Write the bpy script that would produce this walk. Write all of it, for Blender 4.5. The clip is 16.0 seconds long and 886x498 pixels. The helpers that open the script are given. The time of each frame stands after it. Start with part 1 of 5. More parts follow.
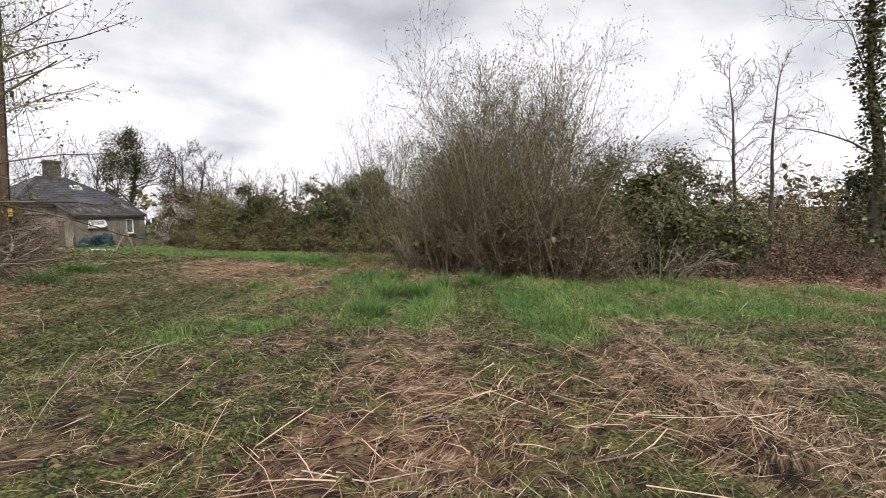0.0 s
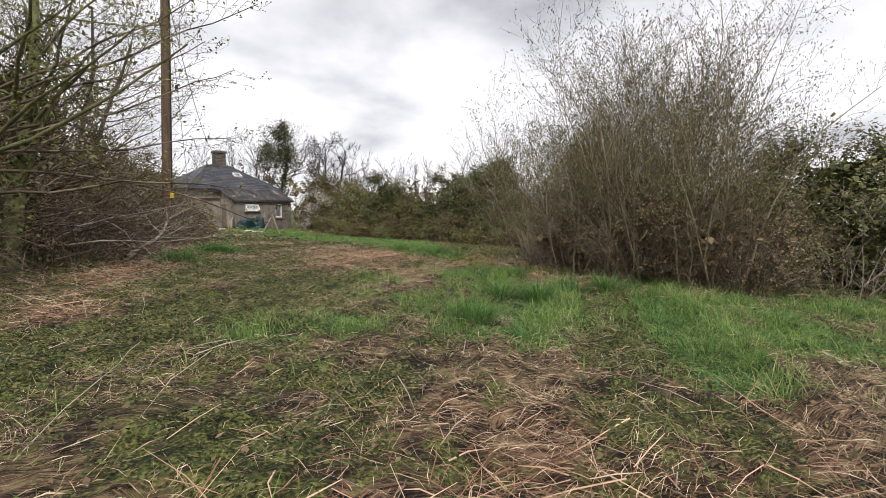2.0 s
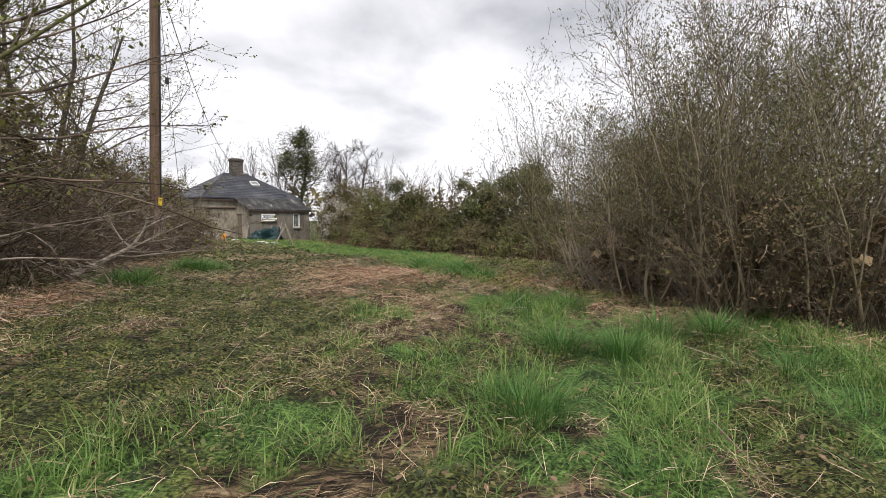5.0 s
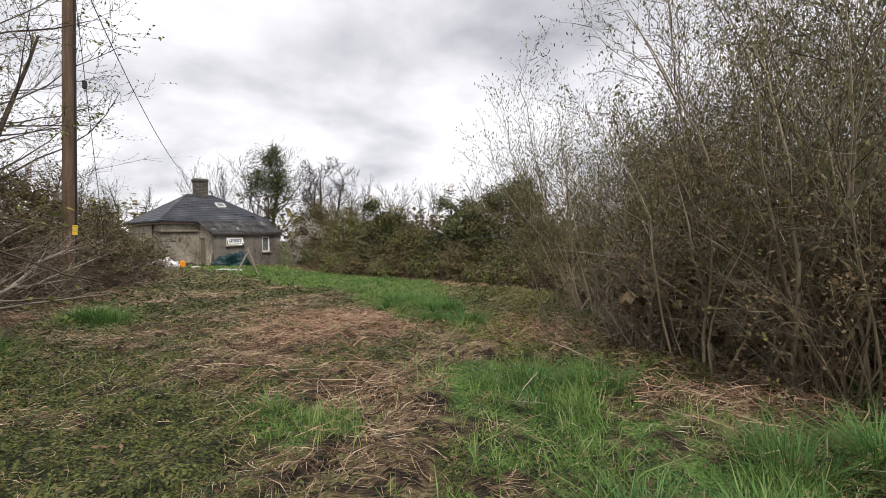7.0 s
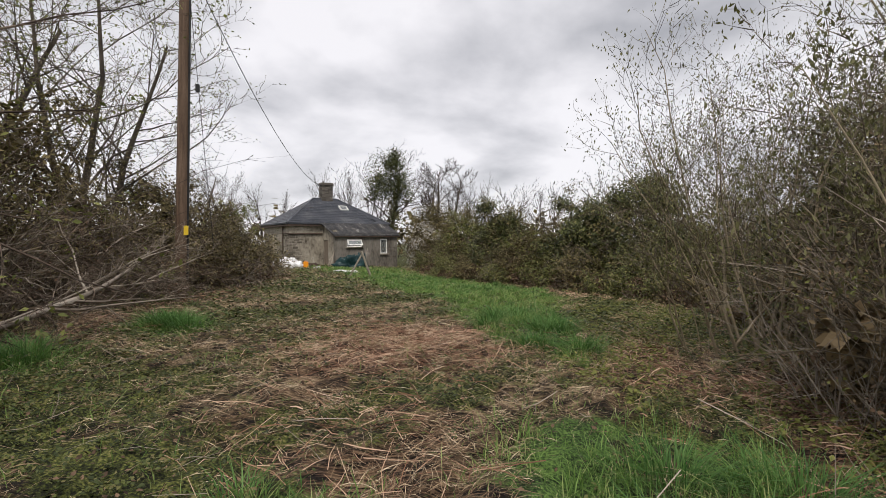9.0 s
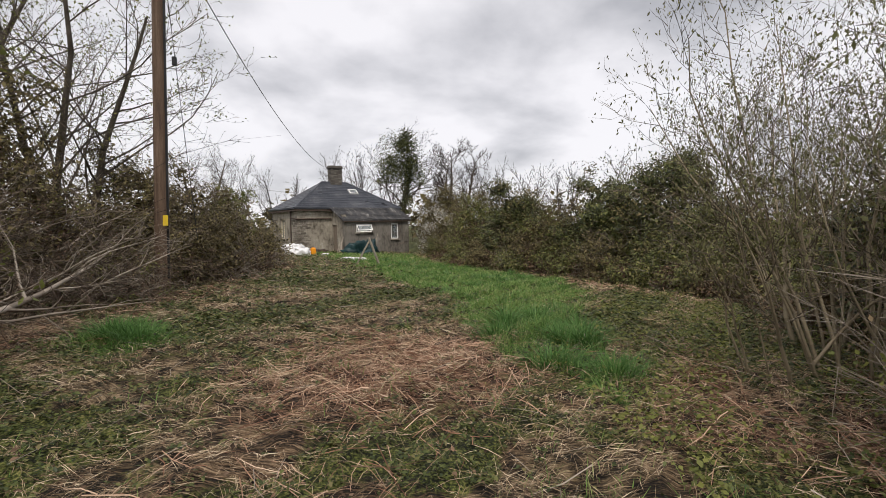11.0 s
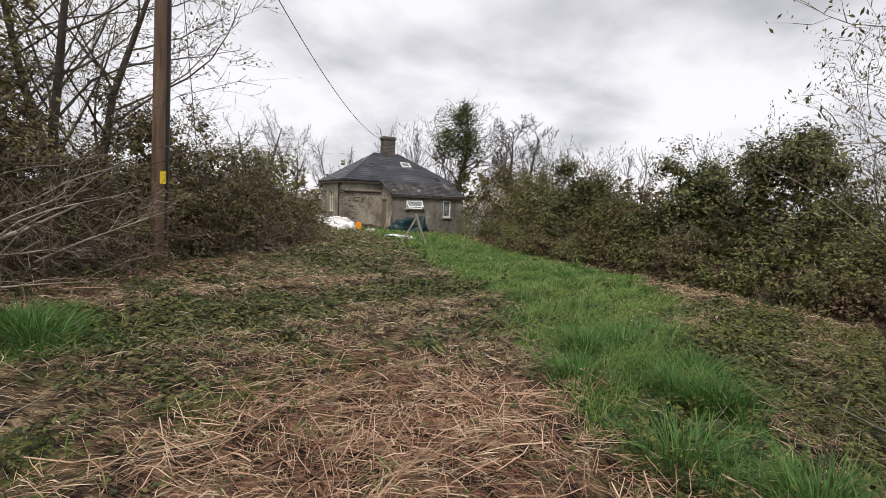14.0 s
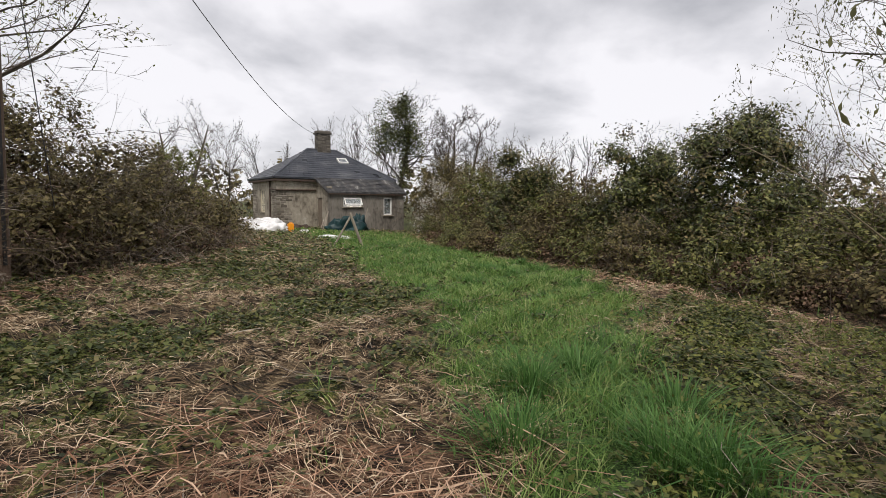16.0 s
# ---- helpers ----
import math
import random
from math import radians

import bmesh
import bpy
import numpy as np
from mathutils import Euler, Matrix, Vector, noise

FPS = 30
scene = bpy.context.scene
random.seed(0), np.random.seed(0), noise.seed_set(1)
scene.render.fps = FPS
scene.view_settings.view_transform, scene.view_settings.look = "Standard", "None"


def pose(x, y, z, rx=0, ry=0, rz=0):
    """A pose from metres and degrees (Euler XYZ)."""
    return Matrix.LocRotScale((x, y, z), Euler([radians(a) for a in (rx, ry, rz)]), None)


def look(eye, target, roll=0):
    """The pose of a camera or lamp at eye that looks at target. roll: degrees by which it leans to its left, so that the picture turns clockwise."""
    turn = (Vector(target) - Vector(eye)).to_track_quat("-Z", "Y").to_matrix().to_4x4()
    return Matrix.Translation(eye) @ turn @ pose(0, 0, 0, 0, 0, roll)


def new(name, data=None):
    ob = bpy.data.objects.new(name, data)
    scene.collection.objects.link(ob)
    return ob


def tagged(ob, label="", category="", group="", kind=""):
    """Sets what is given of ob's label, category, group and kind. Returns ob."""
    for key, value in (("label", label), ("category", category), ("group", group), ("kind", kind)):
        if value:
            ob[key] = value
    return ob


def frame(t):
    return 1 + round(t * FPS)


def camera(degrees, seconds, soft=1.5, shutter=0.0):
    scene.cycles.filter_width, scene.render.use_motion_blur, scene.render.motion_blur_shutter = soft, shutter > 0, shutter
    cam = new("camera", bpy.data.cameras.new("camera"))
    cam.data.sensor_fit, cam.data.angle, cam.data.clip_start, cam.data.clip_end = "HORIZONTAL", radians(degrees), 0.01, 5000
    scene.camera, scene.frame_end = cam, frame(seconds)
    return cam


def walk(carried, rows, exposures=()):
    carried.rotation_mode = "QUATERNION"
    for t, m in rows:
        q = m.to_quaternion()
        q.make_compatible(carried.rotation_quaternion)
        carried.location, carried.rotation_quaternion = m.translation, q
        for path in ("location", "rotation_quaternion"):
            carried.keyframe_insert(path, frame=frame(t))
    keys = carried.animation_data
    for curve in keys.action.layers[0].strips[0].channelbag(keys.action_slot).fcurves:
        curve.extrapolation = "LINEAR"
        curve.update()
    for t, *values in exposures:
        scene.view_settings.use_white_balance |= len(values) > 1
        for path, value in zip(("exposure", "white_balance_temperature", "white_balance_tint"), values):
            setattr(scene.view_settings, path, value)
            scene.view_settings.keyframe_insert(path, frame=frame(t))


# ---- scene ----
cam = camera(82.7, 16.0, soft=0.65)
PATH = [
    (0, (-2.357, 0.174, 1.208), (-1.109, 1.732, 1.074), -1.6),
    (0.5, (-2.353, 0.24, 1.192), (-1.259, 1.908, 1.034), -0.4),
    (1, (-2.144, 0.394, 1.148), (-1.176, 2.136, 0.98), 0.1),
    (1.5, (-1.75, 0.695, 1.18), (-0.861, 2.48, 1.024), 0.9),
    (2, (-1.602, 1.011, 1.16), (-0.787, 2.831, 1.003), 0.0),
    (2.5, (-1.468, 1.479, 1.164), (-0.731, 3.33, 0.991), -0.5),
    (3, (-1.226, 1.874, 1.125), (-0.665, 3.785, 0.943), -0.1),
    (3.5, (-1.022, 2.203, 1.144), (-0.505, 4.129, 0.988), 0.0),
    (4, (-0.934, 2.643, 1.107), (-0.341, 4.549, 0.976), 0.2),
    (4.5, (-0.826, 2.978, 1.074), (-0.167, 4.862, 0.943), -0.2),
    (5, (-0.568, 3.363, 1.11), (0.155, 5.224, 0.993), -0.1),
    (5.2, (-0.489, 3.51, 1.124), (0.28, 5.353, 1.008), -0.2),
    (7.3, (0.651, 5.918, 1.353), (1.438, 7.756, 1.336), -1.3),
    (7.5, (0.779, 6.083, 1.372), (1.536, 7.935, 1.374), -1.5),
    (8, (0.992, 6.374, 1.351), (1.625, 8.271, 1.347), -1.5),
    (8.5, (1.292, 6.729, 1.34), (1.758, 8.674, 1.333), -0.6),
    (9, (1.34, 7.036, 1.309), (1.665, 9.009, 1.282), -0.5),
    (9.2, (1.33, 7.235, 1.292), (1.603, 9.216, 1.275), -0.4),
    (11.3, (1.82, 8.599, 1.474), (2.081, 10.579, 1.369), -1.0),
    (11.5, (1.838, 8.764, 1.458), (2.099, 10.744, 1.349), -0.5),
    (12, (2.028, 9.255, 1.388), (2.316, 11.226, 1.211), 0.8),
    (12.5, (2.13, 9.613, 1.423), (2.368, 11.586, 1.202), 0.4),
    (13, (2.122, 10.09, 1.413), (2.333, 12.067, 1.2), 1.1),
    (13.5, (2.074, 10.441, 1.363), (2.191, 12.426, 1.153), 2.1),
    (14, (2.124, 10.936, 1.372), (2.172, 12.927, 1.196), 2.3),
    (14.5, (2.135, 11.226, 1.361), (2.157, 13.215, 1.15), 0.7),
    (15, (2.162, 11.706, 1.369), (2.197, 13.693, 1.152), -1.1),
    (15.5, (2.337, 12.046, 1.343), (2.488, 14.031, 1.155), -0.6),
    (16, (2.636, 12.432, 1.339), (2.882, 14.408, 1.154), 0.5),
]
walk(cam, [(t, look(eye, target, roll)) for t, eye, target, roll in PATH], exposures=[(0, 0.08, 6500, 13), (5.2, 0.12, 6500, 13), (7.3, -0.06, 6500, 13), (9.2, -0.22, 6500, 13), (11.4, -0.2, 6500, 13), (13.5, -0.14, 6500, 13), (16, -0.2, 6500, 13)])

# ---------------------------------------------------------------- light
SUN_ELEV, SUN_AZ = radians(54), radians(188)
world = bpy.data.worlds.new("overcast_sky")
scene.world = world
world.use_nodes = True
wn, wl = world.node_tree.nodes, world.node_tree.links
wn.clear()


def wnode(kind, **values):
    n = wn.new(kind)
    for key, v in values.items():
        n.inputs[key].default_value = v
    return n


def wmath(op, a, b=None):
    n = wn.new("ShaderNodeMath")
    n.operation = op
    for i, v in enumerate((a, b)):
        if v is None:
            continue
        if isinstance(v, (int, float)):
            n.inputs[i].default_value = v
        else:
            wl.new(v, n.inputs[i])
    return n.outputs[0]


sky = wn.new("ShaderNodeTexSky")
sky.sky_type = "NISHITA"
sky.sun_disc = False
sky.sun_elevation, sky.sun_rotation = SUN_ELEV, SUN_AZ
coord = wn.new("ShaderNodeTexCoord")
axes = wn.new("ShaderNodeSeparateXYZ")
wl.new(coord.outputs["Generated"], axes.inputs[0])
up = wmath("ADD", wmath("MAXIMUM", axes.outputs[2], 0.0), 0.34)
flat = wn.new("ShaderNodeCombineXYZ")
wl.new(wmath("DIVIDE", axes.outputs[0], up), flat.inputs[0])
wl.new(wmath("DIVIDE", axes.outputs[1], up), flat.inputs[1])
clouds = wnode("ShaderNodeTexNoise", Scale=1.45, Detail=7.0, Roughness=0.5, Distortion=0.15)
wl.new(flat.outputs[0], clouds.inputs["Vector"])
ramp = wn.new("ShaderNodeValToRGB")
ramp.color_ramp.elements[0].position, ramp.color_ramp.elements[0].color = 0.29, (0.44, 0.455, 0.485, 1)
ramp.color_ramp.elements[1].position, ramp.color_ramp.elements[1].color = 0.54, (1.12, 1.12, 1.14, 1)
mid = ramp.color_ramp.elements.new(0.46)
mid.color = (0.90, 0.905, 0.93, 1)
wl.new(clouds.outputs["Fac"], ramp.inputs[0])
blue = wn.new("ShaderNodeMixRGB")
blue.blend_type = "MULTIPLY"
blue.inputs[0].default_value = 1.0
blue.inputs[2].default_value = (0.12, 0.12, 0.12, 1)
wl.new(sky.outputs[0], blue.inputs[1])
mix = wn.new("ShaderNodeMixRGB")
mix.inputs[0].default_value = 0.93
wl.new(blue.outputs[0], mix.inputs[1])
wl.new(ramp.outputs[0], mix.inputs[2])
back = wnode("ShaderNodeBackground", Strength=1.0)
wl.new(mix.outputs[0], back.inputs[0])
wo = wn.new("ShaderNodeOutputWorld")
wl.new(back.outputs[0], wo.inputs[0])

sun = new("sun", bpy.data.lights.new("sun", "SUN"))
sun.data.energy, sun.data.angle, sun.data.color = 2.9, radians(14), (1.0, 0.94, 0.84)
sun.matrix_world = look((0, 0, 60), (-60 * math.sin(SUN_AZ) / math.tan(SUN_ELEV), -60 * math.cos(SUN_AZ) / math.tan(SUN_ELEV), 0))

# ---------------------------------------------------------------- materials


def material(name, colors, rough=0.8, scale=4.0, fine=40.0, bump=0.3, bump_dist=0.01, per="", stretch=(1, 1, 1), metallic=0.0, translucent=0.0, coarse=0.6):
    """Two scales of noise over a ramp of colours; per: 'island' or 'object' adds a random shade per piece."""
    m = bpy.data.materials.new(name)
    m.use_nodes = True
    n, l = m.node_tree.nodes, m.node_tree.links
    bsdf = n["Principled BSDF"]
    bsdf.inputs["Roughness"].default_value = rough
    bsdf.inputs["Metallic"].default_value = metallic
    bsdf.inputs["Specular IOR Level"].default_value = 0.3
    tc = n.new("ShaderNodeTexCoord")
    mp = n.new("ShaderNodeMapping")
    mp.inputs["Scale"].default_value = stretch
    l.new(tc.outputs["Object"], mp.inputs[0])
    big, small = n.new("ShaderNodeTexNoise"), n.new("ShaderNodeTexNoise")
    big.inputs["Scale"].default_value, big.inputs["Detail"].default_value = scale, 5.0
    small.inputs["Scale"].default_value, small.inputs["Detail"].default_value = fine, 6.0
    l.new(mp.outputs[0], big.inputs["Vector"])
    l.new(mp.outputs[0], small.inputs["Vector"])
    fac = n.new("ShaderNodeMix")
    fac.inputs[0].default_value = 1 - coarse
    l.new(big.outputs["Fac"], fac.inputs[2])
    l.new(small.outputs["Fac"], fac.inputs[3])
    value = fac.outputs[0]
    if per:
        if per == "island":
            src = n.new("ShaderNodeNewGeometry").outputs["Random Per Island"]
        else:
            src = n.new("ShaderNodeObjectInfo").outputs["Random"]
        both = n.new("ShaderNodeMix")
        both.inputs[0].default_value = 0.55
        l.new(value, both.inputs[2])
        l.new(src, both.inputs[3])
        value = both.outputs[0]
    r = n.new("ShaderNodeValToRGB")
    els = r.color_ramp.elements
    lo, hi = (0.18, 0.82) if per else (0.32, 0.68)
    while len(els) < len(colors):
        els.new(0.5)
    for i, c in enumerate(colors):
        els[i].position = lo + (hi - lo) * i / (len(colors) - 1)
        els[i].color = (*c, 1)
    l.new(value, r.inputs[0])
    l.new(r.outputs[0], bsdf.inputs["Base Color"])
    if bump:
        b = n.new("ShaderNodeBump")
        b.inputs["Strength"].default_value, b.inputs["Distance"].default_value = bump, bump_dist
        l.new(small.outputs["Fac"], b.inputs["Height"])
        l.new(b.outputs[0], bsdf.inputs["Normal"])
    if translucent:
        t = n.new("ShaderNodeBsdfTranslucent")
        l.new(r.outputs[0], t.inputs[0])
        mx = n.new("ShaderNodeMixShader")
        mx.inputs[0].default_value = translucent
        l.new(bsdf.outputs[0], mx.inputs[1])
        l.new(t.outputs[0], mx.inputs[2])
        l.new(mx.outputs[0], n["Material Output"].inputs[0])
    return m


M = {}
M["soil"] = material("leaf_litter", [(0.008, 0.006, 0.004), (0.022, 0.016, 0.01), (0.035, 0.036, 0.014), (0.075, 0.052, 0.032), (0.18, 0.135, 0.088)], 0.95, 1.6, 38, 1.0, 0.03, coarse=0.35)
M["grass"] = material("grass", [(0.055, 0.125, 0.025), (0.12, 0.225, 0.048), (0.2, 0.315, 0.08), (0.4, 0.4, 0.185)], 0.6, 0.6, 6, 0, per="island", translucent=0.35)
M["tuft"] = material("tuft_grass", [(0.035, 0.10, 0.022), (0.085, 0.19, 0.045), (0.17, 0.30, 0.09)], 0.55, 0.6, 6, 0, per="island", translucent=0.35)
M["straw"] = material("dead_straw", [(0.07, 0.043, 0.024), (0.22, 0.15, 0.088), (0.42, 0.315, 0.20), (0.68, 0.57, 0.41)], 0.75, 1.0, 8, 0, per="island")
M["bracken"] = material("dead_bracken", [(0.075, 0.036, 0.02), (0.23, 0.12, 0.072), (0.42, 0.27, 0.18), (0.62, 0.46, 0.335)], 0.8, 1.0, 8, 0, per="island")
M["bramble_leaf"] = material("bramble_leaf", [(0.014, 0.02, 0.006), (0.046, 0.063, 0.017), (0.115, 0.135, 0.036), (0.19, 0.14, 0.065)], 0.5, 0.8, 6, 0, per="island", translucent=0.2)
M["litter"] = material("dead_leaf", [(0.025, 0.015, 0.009), (0.095, 0.06, 0.037), (0.24, 0.155, 0.1)], 0.85, 1, 8, 0, per="island")
M["bark"] = material("grey_bark", [(0.04, 0.032, 0.025), (0.09, 0.075, 0.058), (0.16, 0.138, 0.11)], 0.85, 3, 40, 0.5, 0.008)
M["twig"] = material("brown_twig", [(0.022, 0.015, 0.011), (0.08, 0.057, 0.041), (0.22, 0.168, 0.122)], 0.8, 2, 20, 0, per="island")
M["twig_pale"] = material("pale_dead_twig", [(0.13, 0.105, 0.08), (0.25, 0.21, 0.17), (0.40, 0.35, 0.29)], 0.8, 2, 20, 0, per="island")
M["willow"] = material("willow_stem", [(0.085, 0.068, 0.045), (0.19, 0.155, 0.10), (0.33, 0.275, 0.185)], 0.75, 2, 20, 0, per="island")
# darker copy of the stem colour: paints in the twigs' silhouette against bright sky
M["willow_twig"] = material("willow_twig", [(0.045, 0.036, 0.027), (0.115, 0.092, 0.065), (0.22, 0.18, 0.125)], 0.75, 2, 20, 0, per="island")
M["mossy_bark"] = material("mossy_bark", [(0.03, 0.028, 0.016), (0.075, 0.075, 0.032), (0.12, 0.125, 0.05), (0.16, 0.14, 0.1)], 0.9, 3, 30, 0.5, 0.01)
M["hedge_bramble"] = material("hedge_bramble_leaf", [(0.018, 0.022, 0.007), (0.075, 0.088, 0.023), (0.18, 0.187, 0.052), (0.31, 0.28, 0.11)], 0.5, 0.6, 5, 0, per="island", translucent=0.2)
M["tan_leaf"] = material("tan_withered_leaf", [(0.035, 0.024, 0.014), (0.125, 0.088, 0.046), (0.24, 0.172, 0.09), (0.35, 0.265, 0.155)], 0.7, 0.7, 6, 0, per="island", translucent=0.2)
M["far_twig"] = material("distant_twig", [(0.028, 0.021, 0.017), (0.055, 0.043, 0.035), (0.095, 0.075, 0.063)], 0.85, 2, 20, 0, per="island")
M["bud"] = material("young_willow_leaf", [(0.075, 0.076, 0.028), (0.145, 0.143, 0.058), (0.24, 0.235, 0.11)], 0.6, 2, 10, 0, per="island", translucent=0.3)
M["young"] = material("young_leaf", [(0.07, 0.085, 0.02), (0.15, 0.165, 0.04), (0.25, 0.255, 0.07)], 0.6, 2, 10, 0, per="island", translucent=0.3)
M["hedge_leaf"] = material("hedge_leaf", [(0.02, 0.016, 0.008), (0.08, 0.066, 0.027), (0.17, 0.145, 0.055), (0.28, 0.215, 0.11)], 0.65, 0.7, 6, 0, per="island", translucent=0.2)
M["ivy"] = material("ivy_leaf", [(0.012, 0.019, 0.006), (0.04, 0.054, 0.015), (0.11, 0.125, 0.035), (0.23, 0.225, 0.08)], 0.42, 0.8, 6, 0, per="island", translucent=0.1)
M["blossom"] = material("white_blossom", [(0.45, 0.42, 0.36), (0.62, 0.6, 0.54), (0.75, 0.73, 0.68)], 0.7, 2, 10, 0, per="island", translucent=0.2)
M["pole"] = material("creosoted_pole_wood", [(0.055, 0.035, 0.024), (0.115, 0.075, 0.05), (0.18, 0.125, 0.09)], 0.8, 3, 30, 0.4, 0.006, stretch=(6, 6, 0.4))
M["render"] = material("weathered_wall_render", [(0.06, 0.05, 0.038), (0.17, 0.15, 0.118), (0.28, 0.25, 0.2), (0.34, 0.31, 0.25), (0.46, 0.43, 0.37)], 0.9, 1.3, 7, 0.6, 0.015, stretch=(1, 1, 0.6))
M["render_dark"] = material("damp_cement_render", [(0.035, 0.031, 0.026), (0.10, 0.09, 0.076), (0.165, 0.15, 0.128), (0.2, 0.182, 0.158), (0.33, 0.305, 0.265)], 0.9, 1.3, 7, 0.6, 0.015, stretch=(1, 1, 0.45))
M["stone"] = material("rubble_stone", [(0.09, 0.078, 0.062), (0.17, 0.148, 0.12), (0.26, 0.235, 0.195)], 0.9, 3, 30, 0.6, 0.012, per="object")
M["brick"] = material("sooty_chimney_stone", [(0.06, 0.053, 0.045), (0.115, 0.103, 0.088), (0.19, 0.172, 0.15)], 0.9, 4, 30, 0.6, 0.012, per="object")
M["slate"] = material("roof_slate", [(0.03, 0.034, 0.043), (0.055, 0.06, 0.073), (0.075, 0.08, 0.094), (0.14, 0.145, 0.155)], 0.34, 0.8, 11, 0.3, 0.004, stretch=(1, 1, 2.2))
M["slate_old"] = material("lichened_roof_slate", [(0.022, 0.022, 0.025), (0.04, 0.04, 0.043), (0.058, 0.057, 0.058), (0.11, 0.105, 0.10), (0.42, 0.41, 0.39)], 0.45, 1.3, 6, 0.3, 0.004, coarse=0.6, stretch=(1.8, 0.6, 0.6))
M["white"] = material("white_window_paint", [(0.72, 0.71, 0.68), (0.82, 0.81, 0.79)], 0.4, 3, 30, 0.05)
M["cream"] = material("cream_window_paint", [(0.5, 0.44, 0.32), (0.64, 0.57, 0.43)], 0.5, 3, 30, 0.05)
M["door"] = material("weathered_door_wood", [(0.13, 0.105, 0.08), (0.25, 0.205, 0.16)], 0.8, 3, 30, 0.4, stretch=(5, 5, 0.4))
M["timber"] = material("grey_timber", [(0.17, 0.14, 0.11), (0.29, 0.25, 0.2), (0.4, 0.36, 0.3)], 0.8, 3, 30, 0.4, stretch=(5, 5, 0.4))
M["tarp"] = material("dark_teal_tarpaulin", [(0.004, 0.018, 0.02), (0.008, 0.03, 0.033), (0.02, 0.06, 0.062)], 0.4, 2, 14, 0.3, 0.02)
M["sheet"] = material("white_plastic_sheet", [(0.62, 0.62, 0.62), (0.74, 0.74, 0.74), (0.82, 0.82, 0.81)], 0.45, 2, 14, 0.3, 0.02)
M["orange"] = material("orange_plastic", [(0.75, 0.27, 0.01), (0.85, 0.34, 0.02)], 0.4, 3, 20, 0.05)
M["yellow"] = material("yellow_sign_plate", [(0.62, 0.42, 0.02), (0.75, 0.54, 0.05)], 0.45, 3, 20, 0.05)
M["black"] = material("black_plastic", [(0.012, 0.012, 0.013), (0.025, 0.025, 0.026)], 0.5, 3, 20, 0.05)
M["iron"] = material("rusty_iron", [(0.04, 0.03, 0.025), (0.09, 0.06, 0.045)], 0.7, 4, 30, 0.3)
# near-black that stands for the shade inside the rooms
M["dark"] = material("painted_room_shade", [(0.012, 0.012, 0.012), (0.022, 0.021, 0.02)], 0.9, 3, 20, 0)
M["conifer"] = material("conifer_needles", [(0.012, 0.025, 0.014), (0.025, 0.045, 0.022)], 0.7, 1, 6, 0, per="island")

glass = bpy.data.materials.new("window_glass")
glass.use_nodes = True
gb = glass.node_tree.nodes["Principled BSDF"]
gb.inputs["Base Color"].default_value = (0.8, 0.85, 0.85, 1)
gb.inputs["Roughness"].default_value = 0.06
gb.inputs["Transmission Weight"].default_value = 0.9
M["glass"] = glass

# ---------------------------------------------------------------- helpers
rng = np.random.default_rng(7)


def gz(x, y):
    """Height of the ground."""
    x = np.clip(x, -18, 18)
    y = np.clip(y, -8, 46)
    return -0.12193 - 0.03217 * x + 0.00933 * y - 0.0013 * x * x - 0.0001 * x * y - 0.00037 * y * y - 0.22 * np.exp(-((y - 29) / 8) ** 2)


def patchy(x, y, k=0.0, s=1.0):
    """Smooth uneven field between 0 and 1."""
    x, y = x * s, y * s
    v = np.sin(x * 1.9 + k) * np.cos(y * 1.6 - k * 0.7) + 0.7 * np.sin(x * 3.7 - y * 2.9 + k * 2) + 0.5 * np.sin(x * 6.1 + y * 7.3 - k) + 0.4 * np.cos(x * 11.3 - y * 9.1 + k * 3)
    return np.clip(0.5 + v / 3.4, 0, 1)


def humps(x, y):
    """Tussocks and hollows of the trodden ground."""
    return np.where(np.hypot(x - 2, y - 12) < 60, 0.07 * (patchy(x, y, 1.0) - 0.5) + 0.10 * (patchy(x, y, 2.0, 2.3) - 0.5) + 0.055 * (patchy(x, y, 6.0, 4.1) - 0.5), 0.0)


def gs(x, y):
    """The ground with its tussocks."""
    return gz(x, y) + humps(x, y)


def make_mesh(name, verts, faces):
    """verts (n,3); faces: an (m,k) array or a list of such arrays."""
    me = bpy.data.meshes.new(name)
    verts = np.asarray(verts, np.float32)
    groups = [np.asarray(f, np.int32) for f in (faces if isinstance(faces, (list, tuple)) and len(faces) and np.ndim(faces[0]) == 2 else [faces])]
    groups = [g for g in groups if len(g)]
    me.vertices.add(len(verts))
    me.vertices.foreach_set("co", verts.ravel())
    loops = np.concatenate([g.ravel() for g in groups])
    counts = np.concatenate([np.full(len(g), g.shape[1], np.int32) for g in groups])
    me.loops.add(len(loops))
    me.loops.foreach_set("vertex_index", loops)
    me.polygons.add(len(counts))
    starts = np.concatenate([[0], np.cumsum(counts)[:-1]]).astype(np.int32)
    me.polygons.foreach_set("loop_start", starts)
    me.update(calc_edges=True)
    return me


def part(name, data, mat, parent=None, label=""):
    """One mesh object from a bmesh or a mesh, under parent."""
    if isinstance(data, bmesh.types.BMesh):
        me = bpy.data.meshes.new(name)
        data.to_mesh(me)
        data.free()
        data = me
    if not data.materials:
        data.materials.append(mat)
    ob = new(name, data)
    if parent is not None:
        ob.parent = parent
    if label:
        ob["label"] = label
    return ob


def stuff(ob):
    ob["kind"] = "stuff"
    return ob


def empty(name, m, label, category, group="", kind=""):
    ob = new(name)
    ob.matrix_world = m
    ob.empty_display_size = 0.2
    return tagged(ob, label, category, group, kind)


